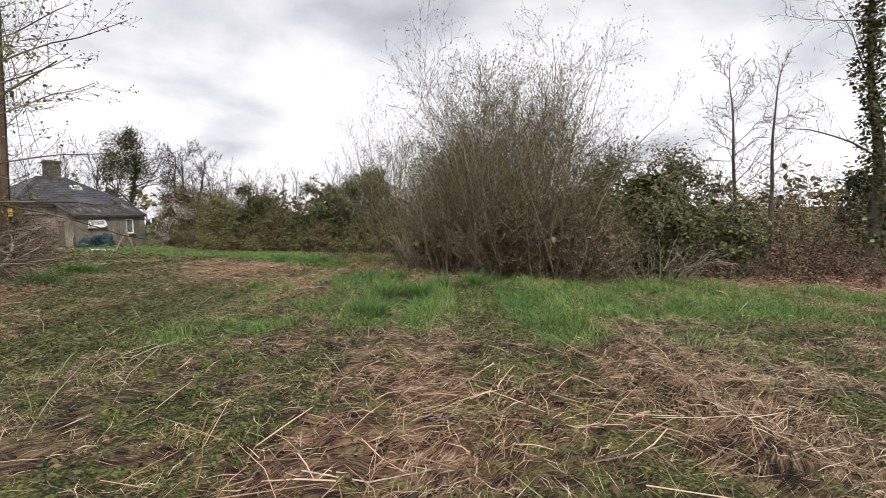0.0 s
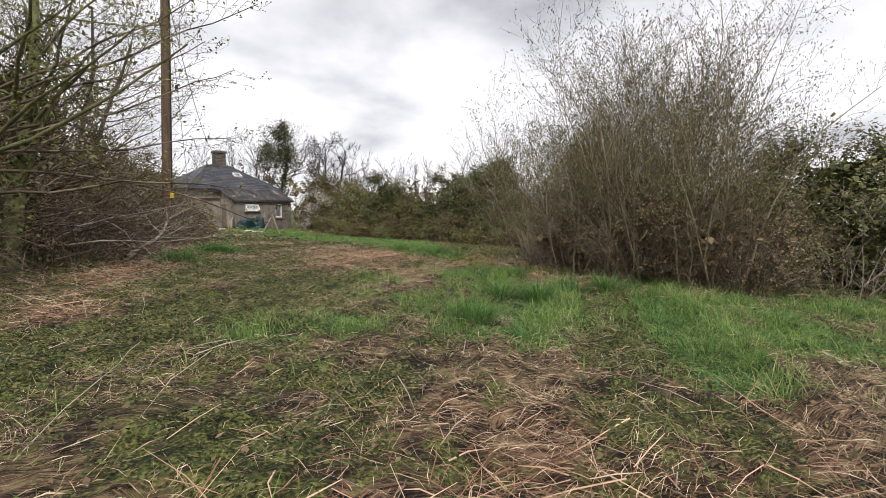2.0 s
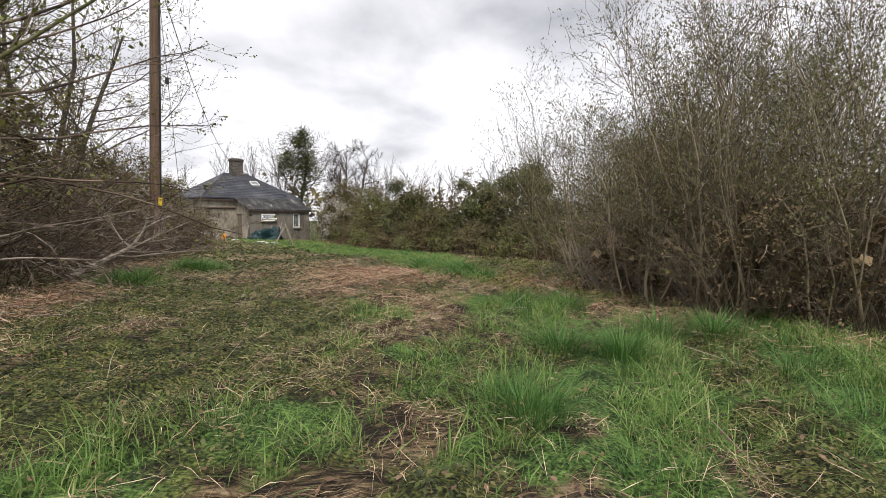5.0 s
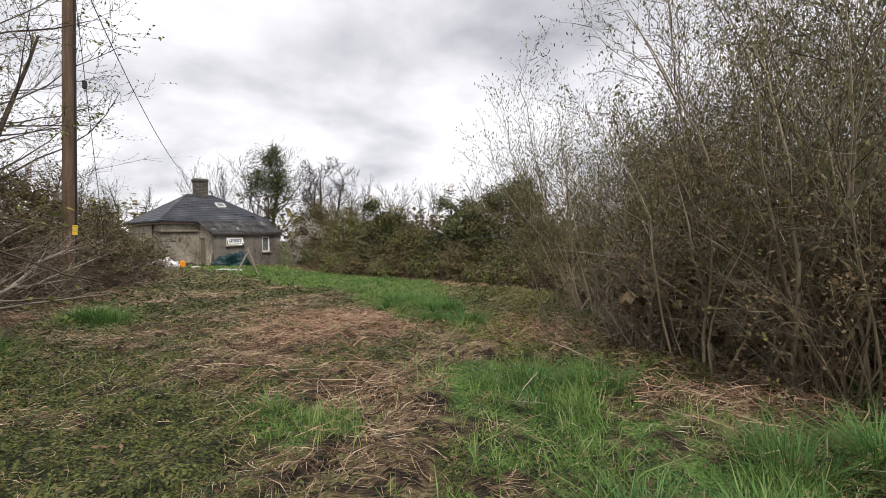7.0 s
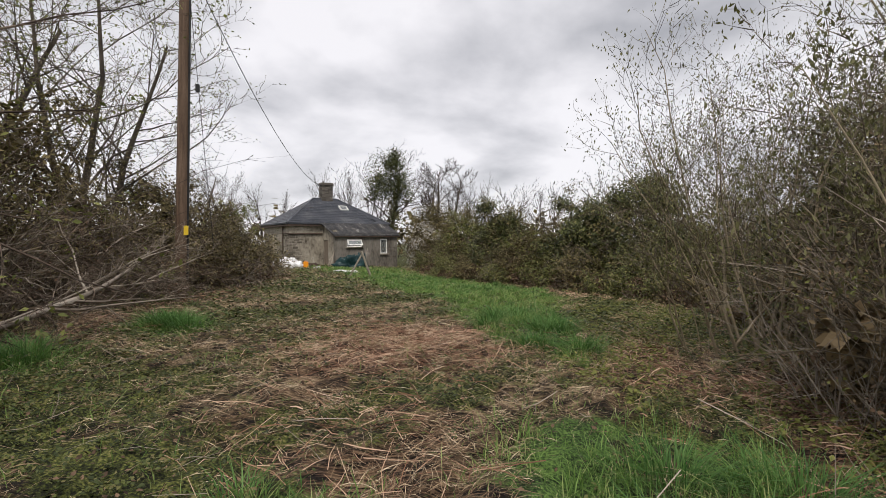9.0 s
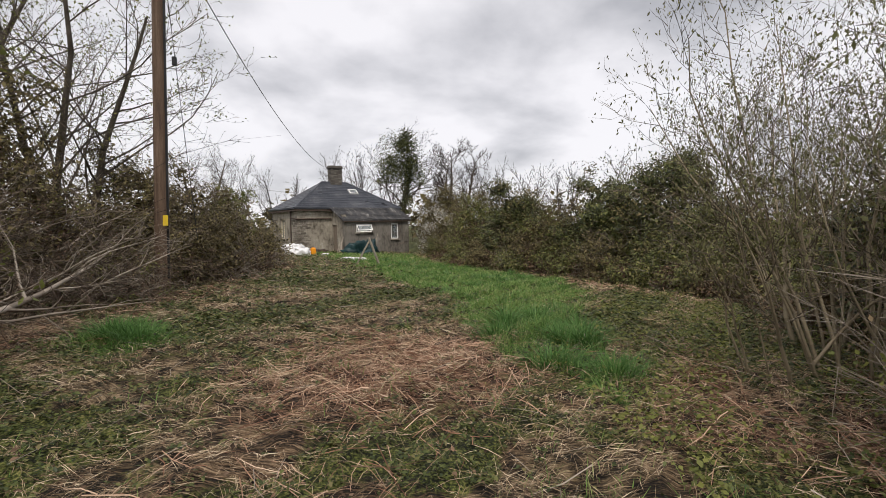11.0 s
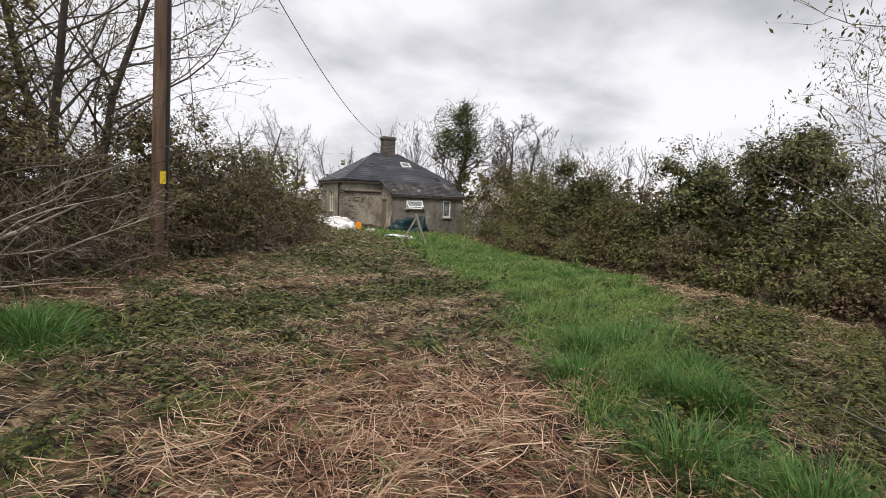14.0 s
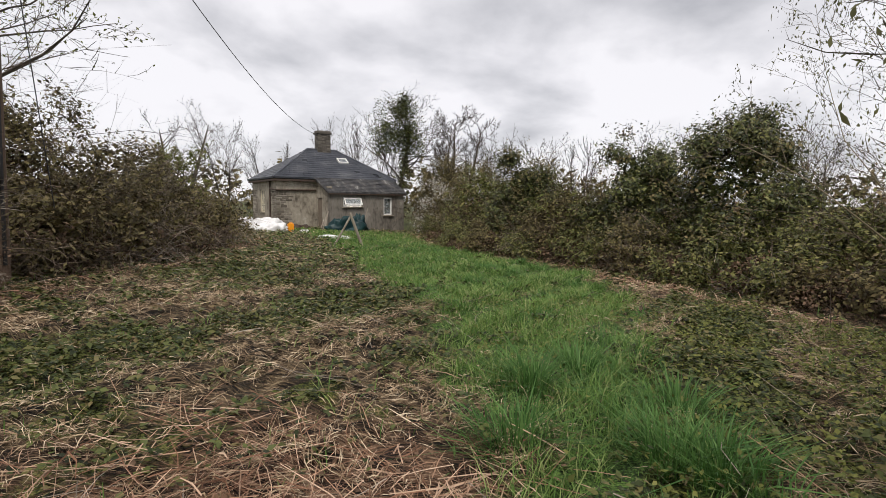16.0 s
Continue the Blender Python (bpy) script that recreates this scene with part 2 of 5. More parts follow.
def box(bm, x0, x1, y0, y1, z0, z1, bevel=0.0, m=None):
    r = bmesh.ops.create_cube(bm, size=1.0)
    vs = r["verts"]
    for v in vs:
        v.co = Vector(((x0 + x1) / 2 + v.co.x * (x1 - x0), (y0 + y1) / 2 + v.co.y * (y1 - y0), (z0 + z1) / 2 + v.co.z * (z1 - z0)))
    if bevel:
        es = list({e for v in vs for e in v.link_edges})
        vs = list({v for f in bmesh.ops.bevel(bm, geom=es, offset=bevel, segments=1, affect="EDGES")["faces"] for v in f.verts} | {v for v in vs if v.is_valid})
    if m is not None:
        bmesh.ops.transform(bm, matrix=m, verts=[v for v in vs if v.is_valid])
    return bm


def box_bm(*args, **kw):
    return box(bmesh.new(), *args, **kw)


def tube_mesh(name, segs, sides=3):
    """Tapered tubes from rows of p0, p1, r0, r1; with two sides, flat slivers for hair-thin far twigs."""
    s = np.asarray(segs, float).reshape(-1, 8)
    p0, p1, r0, r1 = s[:, :3], s[:, 3:6], s[:, 6], s[:, 7]
    d = p1 - p0
    d /= np.linalg.norm(d, axis=1, keepdims=True) + 1e-9
    ref = np.where(np.abs(d[:, 2:3]) > 0.9, np.array([[1.0, 0, 0]]), np.array([[0, 0, 1.0]]))
    if sides == 2:
        ref = rng.normal(size=d.shape)
    a = np.cross(d, ref)
    a /= np.linalg.norm(a, axis=1, keepdims=True) + 1e-9
    b = np.cross(d, a)
    rings = []
    for k in range(sides):
        w = 2 * math.pi * k / sides
        off = math.cos(w) * a + math.sin(w) * b
        rings.append((p0 + off * r0[:, None], p1 + off * r1[:, None]))
    n = len(s)
    v = np.empty((n, sides * 2, 3))
    for k in range(sides):
        v[:, k], v[:, sides + k] = rings[k]
    base = (np.arange(n) * sides * 2)[:, None]
    f = np.concatenate([base + np.array([[k, (k + 1) % sides, sides + (k + 1) % sides, sides + k]]) for k in range(sides if sides > 2 else 1)])
    return make_mesh(name, v.reshape(-1, 3), f)


def leaf_mesh(name, pts, size, up=0.3, long=1.6, jitter=0.4, nrm=None, axis=None):
    """Small folded leaves (four corners each) at the given places; nrm: their faces, axis: their lengths."""
    p = np.asarray(pts, float)
    n = len(p)
    if nrm is None:
        nrm = rng.normal(size=(n, 3))
        nrm[:, 2] = np.abs(nrm[:, 2]) + up * 3
    nrm = nrm / (np.linalg.norm(nrm, axis=1, keepdims=True) + 1e-9)
    if axis is None:
        axis = np.cross(nrm, rng.normal(size=(n, 3)))
    else:
        nrm = np.cross(axis, nrm)
        nrm /= np.linalg.norm(nrm, axis=1, keepdims=True) + 1e-9
    a = axis / (np.linalg.norm(axis, axis=1, keepdims=True) + 1e-9)
    b = np.cross(nrm, a)
    s = (size * (1 + jitter * rng.uniform(-1, 1, n)))[:, None]
    v = np.empty((n, 4, 3))
    v[:, 0] = p - a * s * long / 2
    v[:, 1] = p + b * s / 2 + nrm * s * 0.12 - a * s * 0.15
    v[:, 2] = p + a * s * long / 2
    v[:, 3] = p - b * s / 2 + nrm * s * 0.12 - a * s * 0.15
    base = (np.arange(n) * 4)[:, None]
    return make_mesh(name, v.reshape(-1, 3), np.concatenate([base + [[0, 1, 2]], base + [[0, 2, 3]]]))


def unit(v):
    return v / (np.linalg.norm(v) + 1e-9)


def grow(segs, tips, p, d, length, r, level, cfg, rnd):
    """One limb of wandering pieces, then its side limbs. segs[level] takes the pieces."""
    n = cfg["pieces"][level]
    step = length / n
    kids = cfg["kids"][level] if level < len(cfg["kids"]) else 0
    pts = [p]
    r1 = r * cfg.get("taper", 0.35)
    for i in range(n):
        d = unit(d + rnd.normal(size=3) * cfg["wander"][level] + np.array([0, 0, cfg["lift"][level]]))
        q = p + d * step
        segs[min(level, len(segs) - 1)].append((*p, *q, r + (r1 - r) * i / n, r + (r1 - r) * (i + 1) / n))
        p = q
        pts.append(p)
    if level >= len(cfg["kids"]):
        tips.append(p)
        if n > 1:
            tips.append(pts[-2])
        return
    for k in range(kids):
        f = cfg["bare"][level] + (1 - cfg["bare"][level]) * (k + rnd.uniform(0, 1)) / kids
        f = min(f, 0.98)
        i = min(int(f * n), n - 1)
        q = pts[i] + (pts[i + 1] - pts[i]) * (f * n - i)
        along = unit(pts[i + 1] - pts[i])
        side = unit(np.cross(along, rnd.normal(size=3)))
        ang = radians(cfg["spread"][level]) * rnd.uniform(0.7, 1.25)
        nd = unit(along * math.cos(ang) + side * math.sin(ang))
        ln = length * cfg["ratio"][level] * (1.15 - 0.6 * f) * rnd.uniform(0.7, 1.2)
        grow(segs, tips, q, nd, ln, max((r + (r1 - r) * f) * cfg.get("thin", 0.5), cfg["rmin"]), level + 1, cfg, rnd)


TREE = dict(pieces=[8, 6, 5, 3], kids=[12, 7, 5], wander=[0.07, 0.13, 0.16, 0.2], lift=[0.03, 0.05, 0.06, 0.05], spread=[48, 42, 40],
            ratio=[0.55, 0.5, 0.45], bare=[0.25, 0.2, 0.15], rmin=0.006, taper=0.25)


def tree(name, x, y, height, trunk_r, seed, label, wood, twig, leaf=None, leaf_size=0.05, leaves_per=1, cfg=None, lean=(0, 0), forks=1, sides=5, category="tree", group="", sink=0.1, ivy=0, ivy_r=0.5, ivy_h=(0.1, 0.8), ivy_size=0.12):
    """A bare or budding tree: trunk, branches, and, where it has them, leaves and ivy."""
    c = dict(TREE, **(cfg or {}))
    rnd = np.random.default_rng(seed)
    segs, tips = [[] for _ in range(len(c["kids"]) + 1)], []
    for k in range(forks):
        d = np.array([lean[0], lean[1], 1.0])
        off = np.zeros(3)
        if forks > 1:
            w = 2 * math.pi * k / forks + rnd.uniform(0, 1)
            d = d + np.array([math.cos(w), math.sin(w), 0]) * rnd.uniform(0.1, 0.32)
            off = np.array([math.cos(w), math.sin(w), 0]) * trunk_r * 0.9
        grow(segs, tips, off + np.array([0, 0, -sink]), unit(d), height * rnd.uniform(0.85, 1.0) * 0.9, trunk_r, 0, c, rnd)
    top = empty(name, Matrix.Translation((x, y, float(gz(x, y)))), label, category, group)
    n0, n1 = c["pieces"][0], c["pieces"][1]
    for k in range(forks):
        part("trunk", tube_mesh("trunk", segs[0][k * n0:(k + 1) * n0], 7), wood, top)
    if sides > 3:
        for k in range(0, len(segs[1]), n1):
            part("branch", tube_mesh("branch", segs[1][k:k + n1], sides), wood, top)
    else:
        stuff(part("branch_mass", tube_mesh("branch_mass", segs[1], 3), wood, top))
    fine = [s for l in segs[2:] for s in l]
    if fine:
        stuff(part("twig_mass", tube_mesh("twig_mass", fine, 2), twig, top))
    if leaf is not None and tips:
        t = np.repeat(np.array(tips), leaves_per, 0)
        t = t + rnd.normal(size=t.shape) * leaf_size * (0.4 + 0.8 * (leaves_per > 1))
        stuff(part("foliage", leaf_mesh("foliage", t, leaf_size, 0.1, 2.0), leaf, top))
    if ivy:
        tr = np.array(segs[0])
        lo, hi = ivy_h
        k = rnd.integers(0, len(tr), ivy)
        f = rnd.uniform(0, 1, (ivy, 1))
        q = tr[k, :3] + (tr[k, 3:6] - tr[k, :3]) * f
        keep = (q[:, 2] > lo * height) & (q[:, 2] < hi * height)
        q = q[keep]
        w = rnd.uniform(0, 2 * math.pi, len(q))
        rad = ivy_r * np.abs(rnd.normal(0.75, 0.3, len(q))) * (0.7 + 0.5 * np.sin(q[:, 2] * 2.3 + w * 2))
        q = q + np.stack([np.cos(w) * rad, np.sin(w) * rad, rnd.normal(0, 0.1, len(q))], 1)
        stuff(part("ivy", leaf_mesh("ivy", q, ivy_size, 0.3, 1.2), M["ivy"], top, "dark green ivy"))
    return top


def canes(rnd, count, rx, ry, h, arch, r, pieces=6, twigs=3, cx=0.0, cy=0.0, spread=0.5):
    """Arching canes with side twigs that rise from a patch of ground."""
    segs, ends = [], []
    for _ in range(count):
        w, q = rnd.uniform(0, 2 * math.pi), math.sqrt(rnd.uniform(0, 1))
        p = np.array([cx + math.cos(w) * rx * q, cy + math.sin(w) * ry * q, -0.08])
        d = unit(np.array([math.cos(w) * spread * q + rnd.normal(0, 0.25), math.sin(w) * spread * q + rnd.normal(0, 0.25), 1.0]))
        ln = h * rnd.uniform(0.6, 1.15)
        bend = rnd.normal(size=3) * 0.12 + np.array([math.cos(w) * 0.08, math.sin(w) * 0.08, -arch * rnd.uniform(0.2, 1.3)])
        rr = r * rnd.uniform(0.6, 1.3)
        for i in range(pieces):
            d = unit(d + bend / pieces * (i + 1) * 0.7 + rnd.normal(size=3) * 0.06)
            e = p + d * ln / pieces
            e[2] = max(e[2], 0.03)
            segs.append((*p, *e, rr * (1 - 0.8 * i / pieces), rr * (1 - 0.8 * (i + 1) / pieces)))
            if i > 0:
                for _ in range(twigs):
                    if rnd.uniform() < 0.7:
                        td = unit(d + rnd.normal(size=3) * 0.6)
                        te = p + td * min(ln, 2.2) * rnd.uniform(0.08, 0.26)
                        te[2] = max(te[2], 0.02)
                        segs.append((*p, *te, rr * 0.4, rr * 0.2))
                        ends.append(te)
            p = e
        ends.append(p)
    return segs, ends


def blob_points(rnd, n, rx, ry, h, rough=0.35, shell=0.5, seed=0, clump=0.0, each=7):
    """Places through a lumpy round-headed mass, in small clumps, thicker towards its skin."""
    m = max(1, n // each) if clump else n
    s, w, k = rnd.uniform(0, 1, m) ** 0.85, rnd.uniform(0, 2 * math.pi, m), seed * 1.7
    prof = (0.82 + 0.28 * np.sin(math.pi * np.minimum(s * 1.1, 1))) * np.sqrt(np.clip(1 - s ** 4.5, 0, 1))
    lump = 1 + rough * (0.45 * np.sin(3 * w + k + 4 * s) + 0.35 * np.sin(5 * w - 2 * k + 9 * s) + 0.3 * np.sin(9 * w + 14 * s + k))
    rad = prof * lump * (shell + (1 - shell) * np.sqrt(rnd.uniform(0, 1, m))) + rnd.normal(0, 0.03, m)
    z = h * s * (1 + 0.3 * rough * (np.sin(2 * w + k) * rad + 0.6 * np.sin(5 * w + 3 * k) * rad))
    p = np.stack([np.cos(w) * rad * rx, np.sin(w) * rad * ry, z], 1)
    if clump:
        p = np.repeat(p, each, 0) + rnd.normal(0, clump, (m * each, 3))
    p[:, 2] = np.maximum(p[:, 2], 0.03)
    return p


def rows_unit(v):
    return v / (np.linalg.norm(v, axis=1, keepdims=True) + 1e-9)


def sprays(rnd, n, rx, ry, h, seed, rough, length, per, droop=0.25):
    """Leafy shoots that stand out of the lobes of a bushy mass: their wood, and the places and faces of their leaves."""
    lobes = 9 + int(3.2 * rx * h)
    w, t, k = rnd.uniform(0, 2 * math.pi, lobes), rnd.uniform(0.03, 0.92, lobes), seed * 1.7
    prof = (0.80 + 0.3 * np.sin(math.pi * np.minimum(t * 1.1, 1))) * np.sqrt(np.clip(1 - t ** 3.6, 0.02, 1))
    lump = 1 + rough * (0.5 * np.sin(3 * w + k + 4 * t) + 0.35 * np.sin(5 * w - 2 * k + 9 * t))
    size = rnd.uniform(0.2, 0.46, lobes) * min(rx, 0.75 * h)
    rad = prof * lump * rnd.uniform(0.55, 0.95, lobes)
    c = np.stack([np.cos(w) * rad * rx, np.sin(w) * rad * ry, h * t * (1 - 0.35 * size / h) * rnd.uniform(0.88, 1.05, lobes)], 1)
    pick = rnd.choice(lobes, n, p=size ** 2 / np.sum(size ** 2))
    out = rows_unit(c * np.array([1 / rx, 1 / ry, 0.35 / h]))
    u = rows_unit(rnd.normal(size=(n, 3)) + out[pick] * 0.9 + np.array([0, 0, 0.55]))
    p0 = c[pick] + u * (size[pick] * rnd.uniform(0.25, 0.85, n))[:, None]
    ln = (length * rnd.uniform(0.35, 1.25, n) ** 1.3)[:, None]
    d = rows_unit(u + rnd.normal(0, 0.4, (n, 3)) + np.array([0, 0, 0.25]))
    p1 = p0 + d * ln * 0.5
    d2 = rows_unit(d + rnd.normal(0, 0.25, (n, 3)) - np.array([0, 0, droop]))
    p2 = p1 + d2 * ln * 0.5
    for q in (p0, p1, p2):
        q[:, 2] = np.maximum(q[:, 2], 0.04)
    one = np.ones((n, 1))
    r = 0.0035 + 0.004 * length
    wood = np.concatenate([np.concatenate([p0, p1, one * r, one * r * 0.7], 1), np.concatenate([p1, p2, one * r * 0.7, one * r * 0.3], 1)])
    f = rnd.uniform(0.1, 1.05, (n, per, 1))
    q = np.where(f < 0.5, p0[:, None] + (p1 - p0)[:, None] * f * 2, p1[:, None] + (p2 - p1)[:, None] * (f * 2 - 1))
    q = (q + rnd.normal(0, 0.10 * length, q.shape)).reshape(-1, 3)
    q[:, 2] = np.maximum(q[:, 2], 0.03)
    face = np.repeat(u * 0.9 + np.array([0, 0, 0.55]), per, 0) + rnd.normal(0, 0.5, (n * per, 3))
    return wood, q, face


def shrub(name, x, y, rx, ry, h, seed, label, leaf, leaves=4000, leaf_size=0.07, cane_count=60, twig=None, arch=0.9, cane_r=0.009, twigs=3, second=None, second_n=0, second_size=0.06, group="hedge shrubs", category="shrub", spread=0.6, rough=0.35, dead=0, sides=2, core=0):
    """A dense shrub: stems, twigs and a lumpy, gappy mass of leaves."""
    rnd = np.random.default_rng(seed)
    top = empty(name, Matrix.Translation((x, y, float(gz(x, y)))), label, category, group)
    if cane_count:
        segs, ends = canes(rnd, cane_count, rx * 0.75, ry * 0.75, h * 1.1, arch, cane_r, 6, twigs, spread=spread)
        stuff(part("cane_tangle", tube_mesh("cane_tangle", segs, sides), twig or M["twig"], top))
    c = leaf_size * 1.5
    if leaves:
        reach = 0.30 + 5.0 * leaf_size
        wood, q, face = sprays(rnd, max(20, leaves // 11), rx, ry, h, seed, rough, reach, 11)
        stuff(part("foliage", leaf_mesh("foliage", q, leaf_size * 0.85, 0.15, 1.9, nrm=face), leaf, top))
        stuff(part("shoot_mass", tube_mesh("shoot_mass", wood, 2), twig or M["twig"], top))
    if second is not None:
        wood, q, face = sprays(rnd, max(20, second_n // 9), rx * 1.03, ry * 1.03, h * 1.04, seed + 11, rough, 0.35 + 4 * second_size, 9)
        stuff(part("blossom" if second == M["blossom"] else "young_foliage", leaf_mesh("second", q, second_size, 0.15, 1.3, nrm=face), second, top))
    if core:
        stuff(part("inner_foliage", leaf_mesh("inner", blob_points(rnd, int(core * 1.5), rx * 0.68, ry * 0.68, h * 0.8, rough, 0.3, seed, c), 0.11, 0.15, 1.3), leaf, top))
    if dead:
        stuff(part("dead_foliage", leaf_mesh("dead", blob_points(rnd, dead, rx * 0.92, ry * 0.92, h * 0.6, rough, 0.6, seed + 3, c), leaf_size, 0.15, 1.4), M["litter"], top))
    return top


# ---------------------------------------------------------------- ground


def lane_mask(x, y):
    """1 on the mown-looking green grass, 0 off it."""
    ys = np.array([13.0, 14.2, 15.5, 17.6, 19.5, 21.6, 25, 28, 31, 34, 37, 40])
    lo = np.array([3.9, 3.35, 3.4, 3.4, 3.4, 3.2, 2.1, 1.9, 1.3, 0.6, -0.6, -2.2])
    hi = np.array([4.4, 4.5, 4.85, 5.7, 6.5, 7.3, 8.2, 7.6, 6.6, 5.2, 4.6, 4.2])
    wob = 0.14 * np.sin(y * 1.3 + 1) + 0.16 * np.sin(y * 3.1 + x) + 0.12 * np.sin(y * 6.7 - x * 2)
    a, b = np.interp(y, ys, lo) + wob, np.interp(y, ys, hi) + 0.2 * np.sin(y * 1.1 + 4) + 0.2 * np.sin(y * 2.7 + x * 1.7)
    inside = np.minimum(x - a, b - x) / 0.5
    lane = np.clip(inside + 0.5, 0, 1) * (y > 12.6) * (y < 42) * np.clip(patchy(x, y, 33.0, 1.3) * 3.4 - 0.7 + np.clip((y - 15.0) / 3, 0, 1), 0, 1)
    # the open green patch beside the thicket
    e = 1.2 - np.hypot((x - 5.4) / 4.9, (y - 5.1 + 0.25 * (x - 5.4)) / 3.0) + 0.16 * np.sin(x * 2.1 + y) + 0.14 * np.sin(y * 2.7 - x * 1.3) + 0.5 * (patchy(x, y, 71.0, 0.8) - 0.6)
    patch = np.clip(e * 2.2, 0, 1)
    strip = np.clip(1 - np.hypot((x - 3.1) / 1.3, (y - 9.5) / 2.0), 0, 1) * 2.0 * np.clip(patchy(x, y, 35.0, 1.2) * 3 - 0.6, 0, 1)
    spots = np.maximum.reduce([np.clip(1.25 - np.hypot((x - sx) / r, (y - sy) / r), 0, 1) for sx, sy, r in ((-1.3, 6.0, 0.5), (-0.4, 6.3, 0.6), (-1.6, 15.6, 0.8), (1.0, 9.5, 0.5), (2.6, 9.9, 0.6), (-2.4, 13.2, 0.7))])
    return np.clip(np.maximum.reduce([lane, patch * np.clip(patchy(x, y, 27.0, 0.9) * 3.4 - 0.5, 0, 1), strip, spots]), 0, 1)


def moss_mask(x, y):
    """1 where low bramble and moss cover the ground."""
    broad = np.clip(1.45 - np.hypot((x + 1.8) / 2.5, (y - 9.8) / 5.2), 0, 1) * np.clip(patchy(x, y, 44.0, 0.8) * 3.2 - 0.55, 0, 1)
    edge = np.clip(1.3 - np.hypot((x - 6.5) / 2.2, (y - 13.0) / 4.5), 0, 1) * np.clip(patchy(x, y, 48.0, 0.9) * 3.2 - 0.9, 0, 1)
    return np.maximum.reduce([np.clip(patchy(x, y, 21.0, 0.55) * 3.4 - 1.25, 0, 1), broad, edge]) * (1 - 0.85 * bracken_mask(x, y))


def bracken_mask(x, y):
    a = np.clip(1.5 - np.hypot((x - 2.0) / 1.5, (y - 14.0) / 1.7), 0, 1)
    b = np.clip(1.3 - np.hypot((x + 0.6) / 2.6, (y - 2.3) / 1.6), 0, 1) * 0.7
    c = np.clip(1.3 - np.hypot((x - 1.2) / 1.0, (y - 10.6) / 1.6), 0, 1) * 0.45
    d = 0.75 * np.clip(1 - np.abs(x - np.interp(y, [20, 23, 27, 31, 35, 40], [9.4, 9.2, 9.0, 6.9, 5.2, 4.6])) / (0.5 + 0.9 * patchy(x, y, 61.0, 0.6)), 0, 1) * (y > 19) * (y < 41)
    e = np.clip(1.3 - np.hypot((x - 12.5) / 5.5, (y - 3.5) / 3.2), 0, 1)
    f = np.clip(1.4 - np.hypot((x - 5.7) / 1.7, (y - 10.4) / 3.8), 0, 1) * np.clip(patchy(x, y, 66.0, 0.9) * 2.6 - 0.4, 0, 1)
    g = 0.7 * np.clip(1 - np.abs(x - np.interp(y, [8, 14, 20, 27, 33], [-3.3, -3.0, -2.5, -2.2, -2.4])) / (0.4 + 0.9 * patchy(x, y, 63.0, 0.7)), 0, 1) * (y > 7) * (y < 34)
    return np.clip(np.maximum.reduce([a, b, c, d, e, f, g]), 0, 1)


def graded(lo, a, b, hi, step, grow_by=1.16):
    xs = list(np.arange(a, b, step))
    s, v = step, a
    left = []
    while v > lo:
        s *= grow_by
        v -= s
        left.append(v)
    s, v = step, xs[-1]
    while v < hi:
        s *= grow_by
        v += s
        xs.append(v)
    return np.array(left[::-1] + xs)


gx, gy = graded(-900, -5, 10, 900, 0.11, 1.22), graded(-900, 0, 26, 1200, 0.11, 1.22)
X, Y = np.meshgrid(gx, gy, indexing="ij")
Z = gs(X, Y)
idx = np.arange(X.size).reshape(X.shape)
quads = np.stack([idx[:-1, :-1], idx[1:, :-1], idx[1:, 1:], idx[:-1, 1:]], -1).reshape(-1, 4)
ground = part("ground", make_mesh("ground", np.stack([X, Y, Z], -1).reshape(-1, 3), quads), M["soil"])
tagged(ground, "rough field soil under dead leaves and moss", "ground", kind="structure")
far_off = np.hypot(X, Y - 12) > 40
for key, field in (("lush", lane_mask(X, Y)), ("moss", np.where(far_off, 0.7, moss_mask(X, Y))), ("fern", bracken_mask(X, Y))):
    cover = ground.data.attributes.new(key, "FLOAT", "POINT")
    cover.data.foreach_set("value", np.clip(field, 0, 1).astype(np.float32).ravel())


